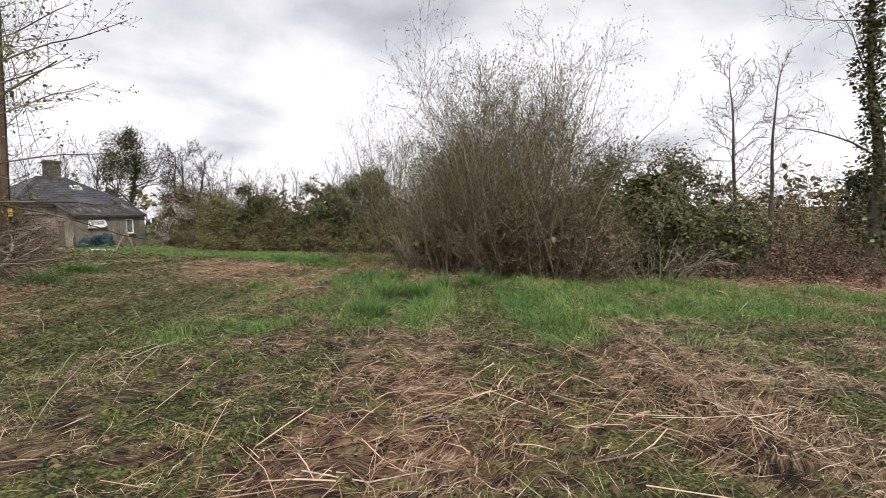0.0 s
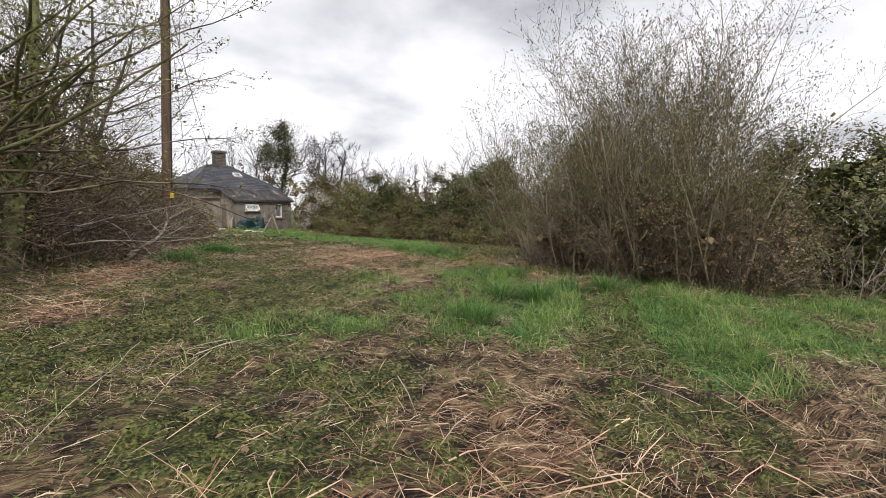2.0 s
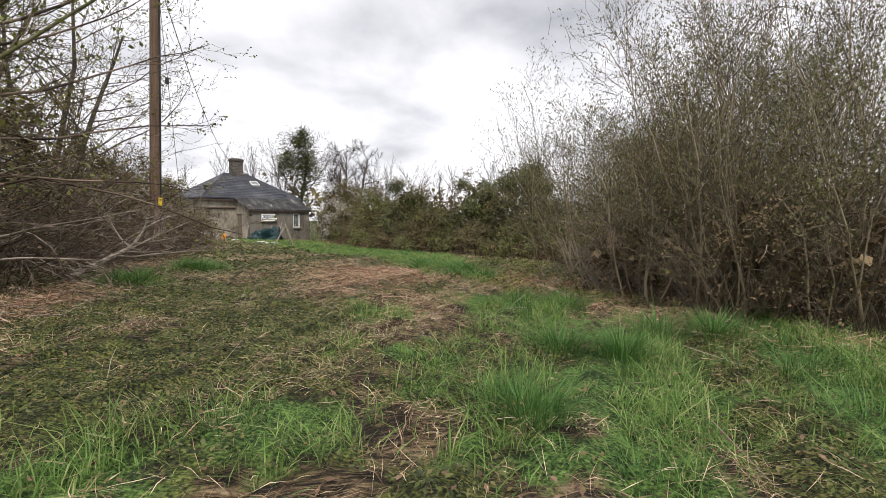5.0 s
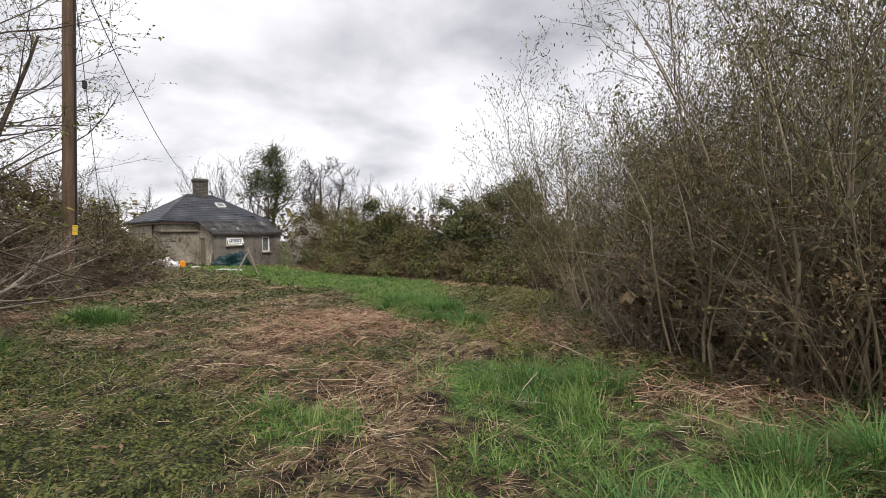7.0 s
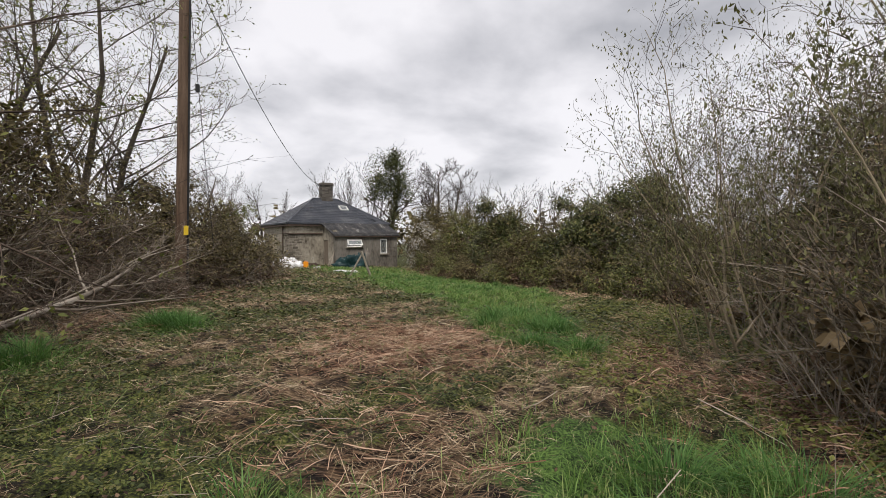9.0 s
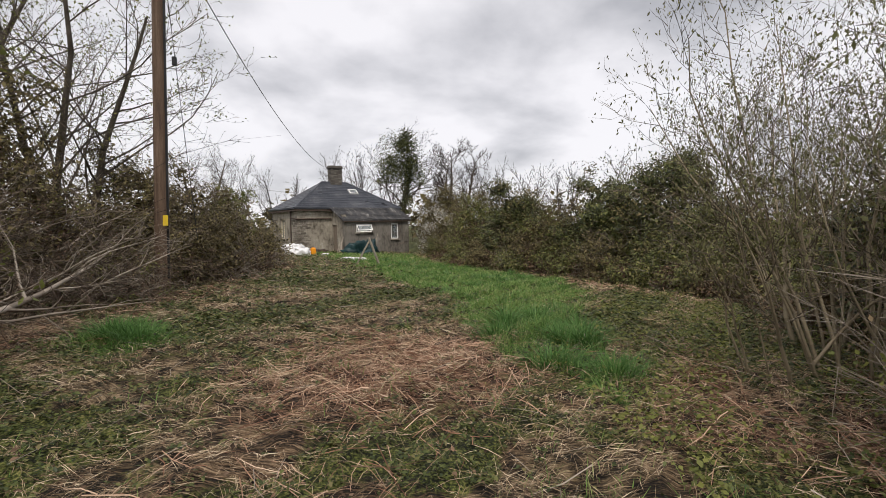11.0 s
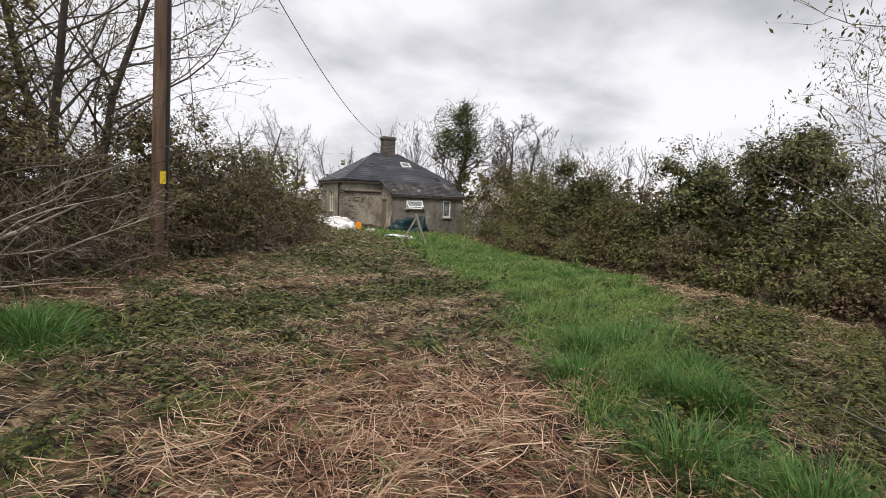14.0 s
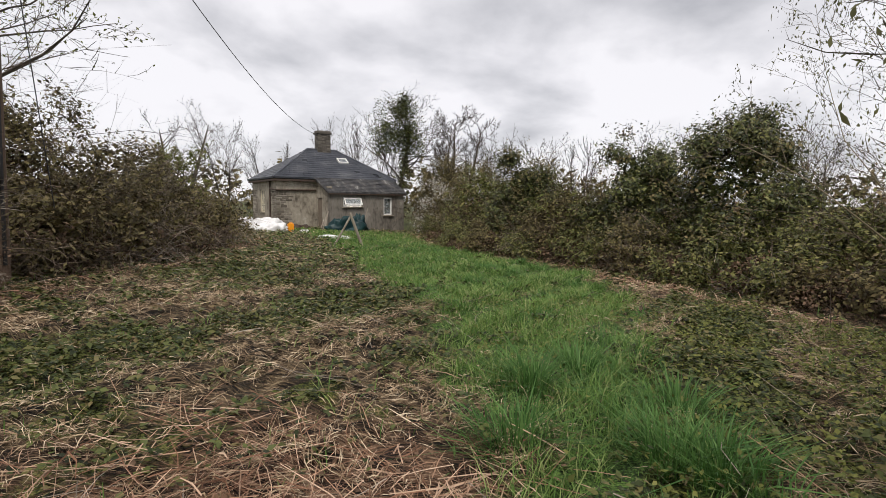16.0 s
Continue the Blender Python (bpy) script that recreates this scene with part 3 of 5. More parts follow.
def thatch():
    """Soil under a mat of dead fibres, moss and green shoots, as the cover fields say, with the shade of the gaps in
    its colours.
    """
    m = M["soil"]
    n, l = m.node_tree.nodes, m.node_tree.links
    bsdf = n["Principled BSDF"]
    soil = bsdf.inputs["Base Color"].links[0].from_socket
    tc = n.new("ShaderNodeTexCoord")
    warp = n.new("ShaderNodeTexNoise")
    warp.inputs["Scale"].default_value, warp.inputs["Detail"].default_value = 1.7, 2.0
    l.new(tc.outputs["Object"], warp.inputs["Vector"])
    bent = n.new("ShaderNodeMixRGB")
    bent.blend_type = "ADD"
    bent.inputs[0].default_value = 0.45
    l.new(tc.outputs["Object"], bent.inputs[1])
    l.new(warp.outputs["Color"], bent.inputs[2])

    def math_node(op, a, b):
        k = n.new("ShaderNodeMath")
        k.operation = op
        for i, v in enumerate((a, b)):
            if isinstance(v, (int, float)):
                k.inputs[i].default_value = v
            else:
                l.new(v, k.inputs[i])
        return k.outputs[0]

    def ramp_node(value, stops):
        k = n.new("ShaderNodeValToRGB")
        els = k.color_ramp.elements
        while len(els) < len(stops):
            els.new(0.5)
        for e, (at, c) in zip(els, stops):
            e.position, e.color = at, (*c, 1)
        l.new(value, k.inputs[0])
        return k.outputs[0]

    def blend(fac, a, b):
        k = n.new("ShaderNodeMix")
        k.data_type = "RGBA"
        for sock, v in ((k.inputs[0], fac), (k.inputs[6], a), (k.inputs[7], b)):
            l.new(v, sock)
        return k.outputs[2]

    def field(key):
        k = n.new("ShaderNodeAttribute")
        k.attribute_name = key
        return k.outputs["Fac"]

    fibre = None
    for turn, across, along in ((0.3, 75, 5), (1.4, 60, 5), (2.3, 95, 7), (2.9, 42, 4)):
        mp = n.new("ShaderNodeMapping")
        mp.inputs["Rotation"].default_value = (0, 0, turn)
        mp.inputs["Scale"].default_value = (along, across, 1)
        l.new(bent.outputs[0], mp.inputs[0])
        k = n.new("ShaderNodeTexNoise")
        k.inputs["Scale"].default_value, k.inputs["Detail"].default_value = 1.0, 2.0
        l.new(mp.outputs[0], k.inputs["Vector"])
        fibre = k.outputs["Fac"] if fibre is None else math_node("MAXIMUM", fibre, k.outputs["Fac"])
    clump = n.new("ShaderNodeTexNoise")
    clump.inputs["Scale"].default_value, clump.inputs["Detail"].default_value = 5.0, 5.0
    l.new(tc.outputs["Object"], clump.inputs["Vector"])
    fleck = n.new("ShaderNodeTexNoise")
    fleck.inputs["Scale"].default_value, fleck.inputs["Detail"].default_value = 48.0, 5.0
    l.new(tc.outputs["Object"], fleck.inputs["Vector"])
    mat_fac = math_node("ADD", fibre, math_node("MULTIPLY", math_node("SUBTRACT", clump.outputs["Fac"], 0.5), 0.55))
    # the near-black low stops paint the shade between fibres and leaves
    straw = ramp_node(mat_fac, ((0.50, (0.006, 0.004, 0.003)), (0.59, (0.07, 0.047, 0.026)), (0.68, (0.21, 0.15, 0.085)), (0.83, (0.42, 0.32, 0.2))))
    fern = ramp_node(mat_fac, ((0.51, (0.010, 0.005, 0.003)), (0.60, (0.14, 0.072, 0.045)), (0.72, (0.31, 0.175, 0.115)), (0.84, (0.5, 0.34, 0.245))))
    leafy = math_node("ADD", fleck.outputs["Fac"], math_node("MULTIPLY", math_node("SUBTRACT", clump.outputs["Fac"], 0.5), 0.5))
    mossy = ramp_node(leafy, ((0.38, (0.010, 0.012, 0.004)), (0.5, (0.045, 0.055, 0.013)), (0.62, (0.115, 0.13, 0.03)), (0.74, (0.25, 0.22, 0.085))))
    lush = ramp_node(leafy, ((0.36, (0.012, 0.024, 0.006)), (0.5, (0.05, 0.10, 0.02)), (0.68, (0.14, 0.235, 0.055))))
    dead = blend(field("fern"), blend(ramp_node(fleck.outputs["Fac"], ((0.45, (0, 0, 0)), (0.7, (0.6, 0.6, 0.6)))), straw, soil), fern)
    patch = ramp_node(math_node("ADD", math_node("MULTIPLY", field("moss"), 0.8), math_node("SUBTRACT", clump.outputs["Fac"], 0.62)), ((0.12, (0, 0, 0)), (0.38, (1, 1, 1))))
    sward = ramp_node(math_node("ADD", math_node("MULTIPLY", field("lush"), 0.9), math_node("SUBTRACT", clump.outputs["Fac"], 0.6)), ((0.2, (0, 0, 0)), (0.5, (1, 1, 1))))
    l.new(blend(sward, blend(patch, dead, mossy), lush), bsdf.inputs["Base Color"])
    relief = n.new("ShaderNodeBump")
    relief.inputs["Strength"].default_value, relief.inputs["Distance"].default_value = 1.0, 0.06
    l.new(math_node("ADD", math_node("MULTIPLY", mat_fac, 0.7), math_node("MULTIPLY", leafy, 0.5)), relief.inputs["Height"])
    l.new(relief.outputs[0], bsdf.inputs["Normal"])


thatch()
ground.data.polygons.foreach_set("use_smooth", np.ones(len(ground.data.polygons), bool))


def scatter(n, x0, x1, y0, y1):
    return rng.uniform(x0, x1, n), rng.uniform(y0, y1, n)


def blades(name, x, y, h, w, mat, label, category, lean=0.5, base=0.0, out_a=None):
    """Bent blades, pointed at both ends and widest below the middle."""
    n = len(x)
    b = rng.uniform(0, 2 * math.pi, n) if out_a is None else out_a + rng.normal(0, 0.5, n)
    side = np.stack([-np.sin(b), np.cos(b), rng.normal(0, 0.25, n)], 1)
    out = np.stack([np.cos(b), np.sin(b), np.zeros(n)], 1) * (lean * np.abs(rng.normal(0.6, 0.5, n)) * h)[:, None]
    p = np.stack([x, y, gs(x, y) + base - 0.01], 1)
    v = np.empty((n, 4, 3))
    hw = (w / 2)[:, None]
    m = p + out * 0.26 + np.stack([np.zeros(n), np.zeros(n), h * 0.5], 1)
    v[:, 0], v[:, 1], v[:, 3] = p, m + side * hw, m - side * hw
    v[:, 2] = p + out + np.stack([np.zeros(n), np.zeros(n), h], 1)
    k = (np.arange(n) * 4)[:, None]
    ob = part(name, make_mesh(name, v.reshape(-1, 3), np.concatenate([k + [[0, 1, 3]], k + [[1, 2, 3]]])), mat)
    return tagged(ob, label, category, kind="stuff")


def combed(x, y):
    """The way in which the dead growth lies, swirling from place to place."""
    return 2.2 * np.sin(0.9 * x + 0.5 * y + 1.0) + 1.7 * np.sin(0.7 * y - 1.1 * x) + 0.9 * np.sin(2.9 * x + 2.3 * y)


def stalks(name, x, y, ln, w, z, mat, label, category, tilt=0.18, loose=0.75, fine=False):
    """Dead stalks laid the way the growth fell, each bent; fine ones are pointed at both ends."""
    n = len(x)
    a = combed(x, y) + rng.normal(0, loose, n) + math.pi * rng.integers(0, 2, n)
    d = np.stack([np.cos(a), np.sin(a), rng.normal(0, tilt, n)], 1)
    bend = np.stack([-np.sin(a), np.cos(a), np.zeros(n)], 1) * rng.normal(0, 0.3, n)[:, None]
    p = np.stack([x, y, gs(x, y) + z], 1)
    L = ln[:, None]
    pts = [p - d * L / 2, p + bend * L * 0.25 + np.array([0, 0, 0.012]), p + d * L / 2 + bend * L * 0.1]
    for q in pts:
        q[:, 2] = np.maximum(q[:, 2], gs(q[:, 0], q[:, 1]) + 0.010)
    sd = np.stack([-np.sin(a), np.cos(a), rng.normal(0, 0.6, n)], 1) * (w / 2)[:, None]
    if fine:
        v = np.stack([pts[0], pts[1] - sd, pts[2], pts[1] + sd], 1)
        k = (np.arange(n) * 4)[:, None]
        faces = np.concatenate([k + [[0, 1, 3]], k + [[1, 2, 3]]])
    else:
        v = np.empty((n, 6, 3))
        for i, q in enumerate(pts):
            v[:, 2 * i], v[:, 2 * i + 1] = q - sd * (1, 1, 0.5)[i], q + sd * (1, 1, 0.5)[i]
        k = (np.arange(n) * 6)[:, None]
        faces = [k + [[0, 1, 3, 2]], k + [[2, 3, 5, 4]]]
    ob = part(name, make_mesh(name, v.reshape(-1, 3), faces), mat)
    return tagged(ob, label, category, kind="stuff")


def keep(x, y, prob):
    k = rng.uniform(0, 1, len(x)) < prob
    return x[k], y[k]


# green grass
x, y = scatter(620000, -4.5, 10.5, -1.0, 30)
thick = np.clip(patchy(x, y, 5.0, 1.5) * 3.0 - 0.9, 0, 1)
x, y = keep(x, y, np.clip(lane_mask(x, y) * (0.16 + 0.84 * thick) + 0.05 * (patchy(x, y, 3.0, 0.8) > 0.6), 0, 1) * np.clip(1.5 - np.hypot(x - 2.5, y - 10) / 22, 0.4, 1))
n = len(x)
near = np.clip(np.hypot(x - 1, y - 6) / 11, 0.8, 2.0)
blades("grass", x, y, rng.uniform(0.04, 0.15, n) * (0.25 + 1.5 * np.clip(patchy(x, y, 5.0, 1.5) * 1.6 - 0.35, 0, 1)), rng.uniform(0.005, 0.011, n) * near, M["grass"], "green spring grass growing in a mossy lane", "grass", lean=1.5)
x, y = scatter(42000, -5, 9, 28, 43)
x, y = keep(x, y, np.clip(lane_mask(x, y) + 0.25 * (patchy(x, y, 2.0, 0.8) > 0.5), 0, 1))
n = len(x)
blades("far_grass", x, y, rng.uniform(0.05, 0.2, n), rng.uniform(0.014, 0.03, n), M["grass"], "green grass near the cottage", "grass", lean=0.9)

# coarse tufts
cx, cy = scatter(1500, -4, 8.5, 1.5, 36)
cx, cy = keep(cx, cy, np.clip(lane_mask(cx, cy) * 0.9 * (patchy(cx, cy, 9.0, 1.1) > 0.45), 0, 1))
spots = np.concatenate([np.stack([cx, cy], 1), [(3.75, 14.0), (4.3, 13.5), (3.45, 15.4), (3.9, 16.4), (4.5, 16.9), (4.9, 15.9), (4.4, 15.2), (4.6, 15.0), (-1.6, 15.6), (-1.9, 15.8), (-1.3, 15.4), (-2.3, 13.2), (-2.6, 13.0), (3.2, 9.8), (3.8, 9.5), (2.2, 7.4), (2.6, 7.0), (1.0, 6.0), (3.6, 7.6), (4.2, 7.4)]])
tx, ty, th, ta = [], [], [], []
for sx, sy in spots:
    big = len(tx) >= len(cx)
    k = 420 if big else rng.integers(45, 130)
    r = rng.uniform(0.11, 0.17) if big else rng.uniform(0.08, 0.2)
    q = rng.normal(0, r, (k, 2))
    ta.append(np.arctan2(q[:, 1], q[:, 0]))
    tx.append(sx + q[:, 0])
    ty.append(sy + q[:, 1])
    th.append(rng.uniform(0.12, 0.36, k) * (1.1 if big else rng.uniform(0.45, 1.0)) * (1.1 - np.clip(np.hypot(q[:, 0], q[:, 1]) * 1.5, 0, 0.6)))
x, y, h = np.concatenate(tx), np.concatenate(ty), np.concatenate(th)
blades("tuft_grass", x, y, h, rng.uniform(0.005, 0.009, len(x)) * np.clip(y / 12, 1, 2), M["tuft"], "coarse dark green grass tufts", "grass", lean=1.4, out_a=np.concatenate(ta))

# dead stalks and bracken
x, y = scatter(460000, -5, 10, -1.0, 27)
off = 1 - lane_mask(x, y)
mat = np.clip(np.maximum(patchy(x, y, 11.0, 0.9) * 3.4 - 1.2, (1.25 - np.hypot((x - 1.6) / 2.4, (y - 1.6) / 1.5)) * (0.4 + patchy(x, y, 12.0, 1.2))), 0, 1)
x, y = keep(x, y, (0.14 * mat + 0.03 + off * (0.2 + 0.8 * mat)) * (1 - 0.8 * moss_mask(x, y)) * np.clip(1.35 - np.hypot(x - 1.0, y - 6.5) / 19, 0.22, 1))
n = len(x)
far = np.clip(np.hypot(x - 1, y - 4) / 9, 0.8, 2.4)
stalks("dead_straw", x, y, np.minimum(rng.gamma(2.0, 0.05, n) + 0.04, 0.4), rng.uniform(0.002, 0.0055, n) * far, rng.uniform(0.0, 0.085, n), M["straw"], "pale dead grass straw lying on the ground", "straw", tilt=0.3, fine=True)
x, y = scatter(600000, -4, 20, -1.0, 41)
dist = np.hypot(x - 2, y - 11)
x, y = keep(x, y, np.clip(bracken_mask(x, y) * (0.3 + 1.0 * patchy(x, y, 31.0, 1.1)), 0, 1) ** 1.4 * np.clip(1.4 - dist / 9, 0.3, 1))
n = len(x)
stalks("dead_bracken", x, y, np.minimum(rng.gamma(2.2, 0.085, n) + 0.06, 0.65), rng.uniform(0.0025, 0.0065, n) * np.clip(np.hypot(x - 2, y - 9) / 8, 1, 3.2), rng.uniform(0.0, 0.13, n), M["bracken"], "flattened reddish dead bracken", "bracken", tilt=0.3, loose=0.85)
# rough cover on the far ground
x, y = scatter(26000, -9, 16, 26, 46)
x, y = keep(x, y, (1 - 0.9 * lane_mask(x, y)) * (0.3 + 0.7 * patchy(x, y, 14.0, 0.7)))
n = len(x)
stalks("far_dead_straw", x, y, rng.uniform(0.15, 0.5, n), rng.uniform(0.01, 0.025, n), rng.uniform(0.01, 0.12, n), M["straw"], "dead grass and stalks beyond the lane", "straw", tilt=0.3, fine=True)
x, y = scatter(60000, -9, 16, 25, 46)
x, y = keep(x, y, (1 - 0.9 * lane_mask(x, y)) * patchy(x, y, 17.0, 0.7))
ob = part("far_ground_bramble", leaf_mesh("far_ground_bramble", np.stack([x, y, gs(x, y) + rng.uniform(0.02, 0.16, len(x))], 1), 0.08, 0.6, 1.4), M["bramble_leaf"])
tagged(ob, "low green bramble leaves on the far ground", "bramble", kind="stuff")
# thick pale stems standing and lying here and there
x, y = scatter(5200, -4.5, 9, -1.0, 24)
foot = np.maximum(np.clip(1.4 - np.hypot((x - 6.2) / 1.8, (y - 10.5) / 4.5), 0, 1), np.clip(1.3 - np.hypot((x + 3.2) / 1.3, (y - 14) / 6), 0, 1))
x, y = keep(x, y, (1 - 0.8 * lane_mask(x, y)) * np.clip(0.45 * patchy(x, y, 41.0, 0.8) + 0.8 * foot, 0, 1))
n = len(x)
stalks("cane_litter", x, y, rng.uniform(0.15, 0.7, n), rng.uniform(0.003, 0.006, n), rng.uniform(0.02, 0.14, n), M["twig_pale"], "pale dead bramble canes lying about", "cane", tilt=0.3, loose=1.2)

# fresh weeds at the edge of the thicket
x, y = scatter(40000, 3.6, 9.5, 9.5, 21)
x, y = keep(x, y, (1 - 0.8 * lane_mask(x, y)) * np.clip(patchy(x, y, 81.0, 0.8) * 3.2 - 1.1, 0.1, 1))
ob = part("weed_cover", leaf_mesh("weed_cover", np.stack([x, y, gs(x, y) + rng.uniform(0.03, 0.16, len(x))], 1), 0.03, 0.5, 1.5), M["young"])
tagged(ob, "fresh yellow-green weeds at the thicket edge", "weeds", kind="stuff")
# low bramble leaves in small rosettes, and dead leaves
x, y = scatter(64000, -5.5, 10, -1.0, 27)
x, y = keep(x, y, (1 - 0.85 * lane_mask(x, y)) * (0.13 + 0.87 * moss_mask(x, y)) * (1 - 0.7 * bracken_mask(x, y)) * np.clip(1.35 - np.hypot(x - 1.0, y - 7) / 20, 0.3, 1))
each = 6
z = gs(x, y) + rng.uniform(0.015, 0.06, len(x)) + 0.10 * np.clip(patchy(x, y, 51.0, 2.2) * 1.5 - 0.4, 0, 1)
w = rng.uniform(0, 2 * math.pi, (len(x), each))
r = rng.uniform(0.01, 0.06, (len(x), each))
q = np.stack([x[:, None] + np.cos(w) * r, y[:, None] + np.sin(w) * r, z[:, None] + rng.normal(0, 0.014, w.shape)], -1).reshape(-1, 3)
ax = np.stack([np.cos(w), np.sin(w), rng.normal(-0.1, 0.35, w.shape)], -1).reshape(-1, 3)
side = np.stack([-np.sin(w), np.cos(w), rng.normal(0, 0.35, w.shape)], -1).reshape(-1, 3)
wide = np.repeat(0.024 * np.clip(np.hypot(x - 1, y - 5) / 8, 0.75, 2.0), each)
ob = part("ground_bramble", leaf_mesh("ground_bramble", q, wide, 0.45, 1.7, nrm=side, axis=ax), M["bramble_leaf"])
tagged(ob, "low dark green bramble leaves over dead stalks", "bramble", kind="stuff")
x, y = scatter(34000, -5.5, 12, -1.0, 26)
x, y = keep(x, y, 1 - 0.8 * lane_mask(x, y))
z = gs(x, y) + rng.uniform(0.005, 0.05, len(x))
ob = part("leaf_litter", leaf_mesh("leaf_litter", np.stack([x, y, z], 1), 0.024, 0.5, 1.8), M["litter"])
tagged(ob, "brown dead leaves on the soil", "leaf litter", kind="stuff")

# ---------------------------------------------------------------- cottage
TH = radians(27)
HOUSE = Matrix.Translation((-0.374, 43.15, -0.5)) @ Matrix.Rotation(TH, 4, "Z")
EW, ED = 5.06, 2.21            # the lean-to: width, depth
ML, MR, MB = -2.485, 5.3, 8.0  # the main block: its ends and back
EH, MH, RH = 2.40, 3.45, 5.35  # heights of the two eaves and the ridge
house = empty("cottage", HOUSE, "small derelict rendered cottage with hipped slate roof", "house")


def wall(name, p, q, z1, thick, openings, mat, label=""):
    """A wall from p to q with its outside on the right hand of that way; openings: (from, to, low, high)."""
    bm = bmesh.new()
    p, q = Vector((*p, 0)), Vector((*q, 0))
    length = (q - p).length
    ang = math.atan2(q.y - p.y, q.x - p.x)
    m = Matrix.Translation(p) @ Matrix.Rotation(ang, 4, "Z")
    cuts = sorted(openings)
    at = 0.0
    for a, b, lo, hi in cuts:
        if a > at:
            box(bm, at, a, 0, thick, -0.4, z1, m=m)
        if lo > 0:
            box(bm, a, b, 0, thick, -0.4, lo, m=m)
        box(bm, a, b, 0, thick, hi, z1, m=m)
        at = b
    box(bm, at, length, 0, thick, -0.4, z1, m=m)
    return part(name, bm, mat, house, label)


WL, WR = (0.88, 2.08, 1.52, 2.08), (3.6, 4.19, 1.0, 2.1)
wall("front_wall", (0, 0), (EW, 0), EH, 0.3, [WL, WR], M["render_dark"], "damp brown cement-rendered wall")
wall("return_wall", (0, ED), (0, 0.3), EH + 0.35, 0.3, [(0.15, 1.0, 0, 2.05)], M["render"])
wall("lean_to_end_wall", (EW, 0.3), (EW, ED), EH, 0.3, [], M["render_dark"])
wall("main_front_wall", (ML, ED), (MR, ED), MH, 0.4, [], M["render"], "pale weathered rendered wall")
wall("main_side_wall", (ML, MB), (ML, ED + 0.4), MH, 0.4, [(2.0, 3.1, 1.1, 2.55)], M["render"])
wall("main_end_wall", (MR, ED + 0.4), (MR, MB), MH, 0.4, [], M["render"])
wall("main_back_wall", (MR - 0.4, MB), (ML + 0.4, MB), MH, 0.4, [], M["render"])


def slope(name, a, b, c, d, mat, label="", course=0.24, width=0.3, lift=0.03):
    """Slates in courses over the slope with eave a-b and top d-c, on a board."""
    a, b, c, d = (np.array(v, float) for v in (a, b, c, d))
    nrm = unit(np.cross(b - a, d - a))
    rows = max(2, int(np.linalg.norm((d + c - a - b) / 2) / course))
    vs, fs = [], []
    deck = [a, b, c, d]
    k0 = 0
    vs += [v - nrm * 0.02 for v in deck] + [v - nrm * 0.10 for v in deck]
    fs += [(0, 1, 2, 3), (7, 6, 5, 4), (0, 4, 5, 1), (1, 5, 6, 2), (2, 6, 7, 3), (3, 7, 4, 0)]
    k0 = 8
    for i in range(rows):
        f0, f1 = i / rows, min((i + 1.25) / rows, 1.0)
        l0, r0 = a + (d - a) * f0, b + (c - b) * f0
        l1, r1 = a + (d - a) * f1, b + (c - b) * f1
        span = np.linalg.norm(r0 - l0)
        m = max(1, int(span / width))
        edges = np.clip((np.arange(m + 1) + (0.5 if i % 2 else 0) * (m > 1)) / m, 0, 1)
        edges = np.unique(np.concatenate([[0], edges, [1]]))
        for e0, e1 in zip(edges[:-1], edges[1:]):
            if rng.uniform() < 0.012:
                continue
            j = rng.normal(0, 0.004)
            gap = 0.006 / max(span, 0.3)
            p0, p1 = l0 + (r0 - l0) * (e0 + gap), l0 + (r0 - l0) * (e1 - gap)
            q0, q1 = l1 + (r1 - l1) * (e0 + gap), l1 + (r1 - l1) * (e1 - gap)
            low = nrm * (lift + j) + (l0 - l1) * rng.normal(0, 0.02)
            top = nrm * 0.004
            vs += [p0 + low, p1 + low, q1 + top, q0 + top, p0 + low - nrm * 0.014, p1 + low - nrm * 0.014]
            fs += [(k0, k0 + 1, k0 + 2, k0 + 3), (k0 + 4, k0 + 5, k0 + 1, k0)]
            k0 += 6
    return part(name, make_mesh(name, np.array(vs), np.array(fs)), mat, house, label)


ov = 0.28
drop = ov * (RH - MH) / 2.9
rl, rr = (0.45, 5.1, RH), (2.45, 5.1, RH)
fl, fr = (ML - ov, ED - ov, MH - drop), (MR + ov, ED - ov, MH - drop)
bl, brr = (ML - ov, MB + ov, MH - drop), (MR + ov, MB + ov, MH - drop)
slope("front_slope", fl, fr, rr, rl, M["slate"], "dark grey slate slope")
slope("side_slope", bl, fl, rl, rl, M["slate"])
slope("end_slope", fr, brr, rr, rr, M["slate"])
slope("back_slope", brr, bl, rl, rr, M["slate"])
slope("lean_to_slope", (-0.12, -0.18, EH - 0.02), (EW + 0.15, -0.18, EH - 0.02), (EW + 0.25, ED - ov + 0.1, MH - drop + 0.06), (-0.22, ED - ov + 0.1, MH - drop + 0.06), M["slate_old"], "lichen-stained old slate slope over the lean-to")


def rod(p, q, r, sides=8):
    """A straight round bar."""
    bm = bmesh.new()
    p, q = Vector(p), Vector(q)
    d = q - p
    m = Matrix.Translation((p + q) / 2) @ d.to_track_quat("Z", "Y").to_matrix().to_4x4()
    bmesh.ops.create_cone(bm, cap_ends=True, segments=sides, radius1=r, radius2=r, depth=d.length, matrix=m)
    return bm


def ridge_tiles(p, q, n, name="ridge_tile"):
    p, q = Vector(p), Vector(q)
    for i in range(n):
        a, b = p.lerp(q, i / n), p.lerp(q, (i + 0.96) / n)
        part(name, rod(a, b, 0.075, 6), M["slate"], house)


ridge_tiles(rl, rr, 5)
ridge_tiles(fl, rl, 9, "hip_tile")
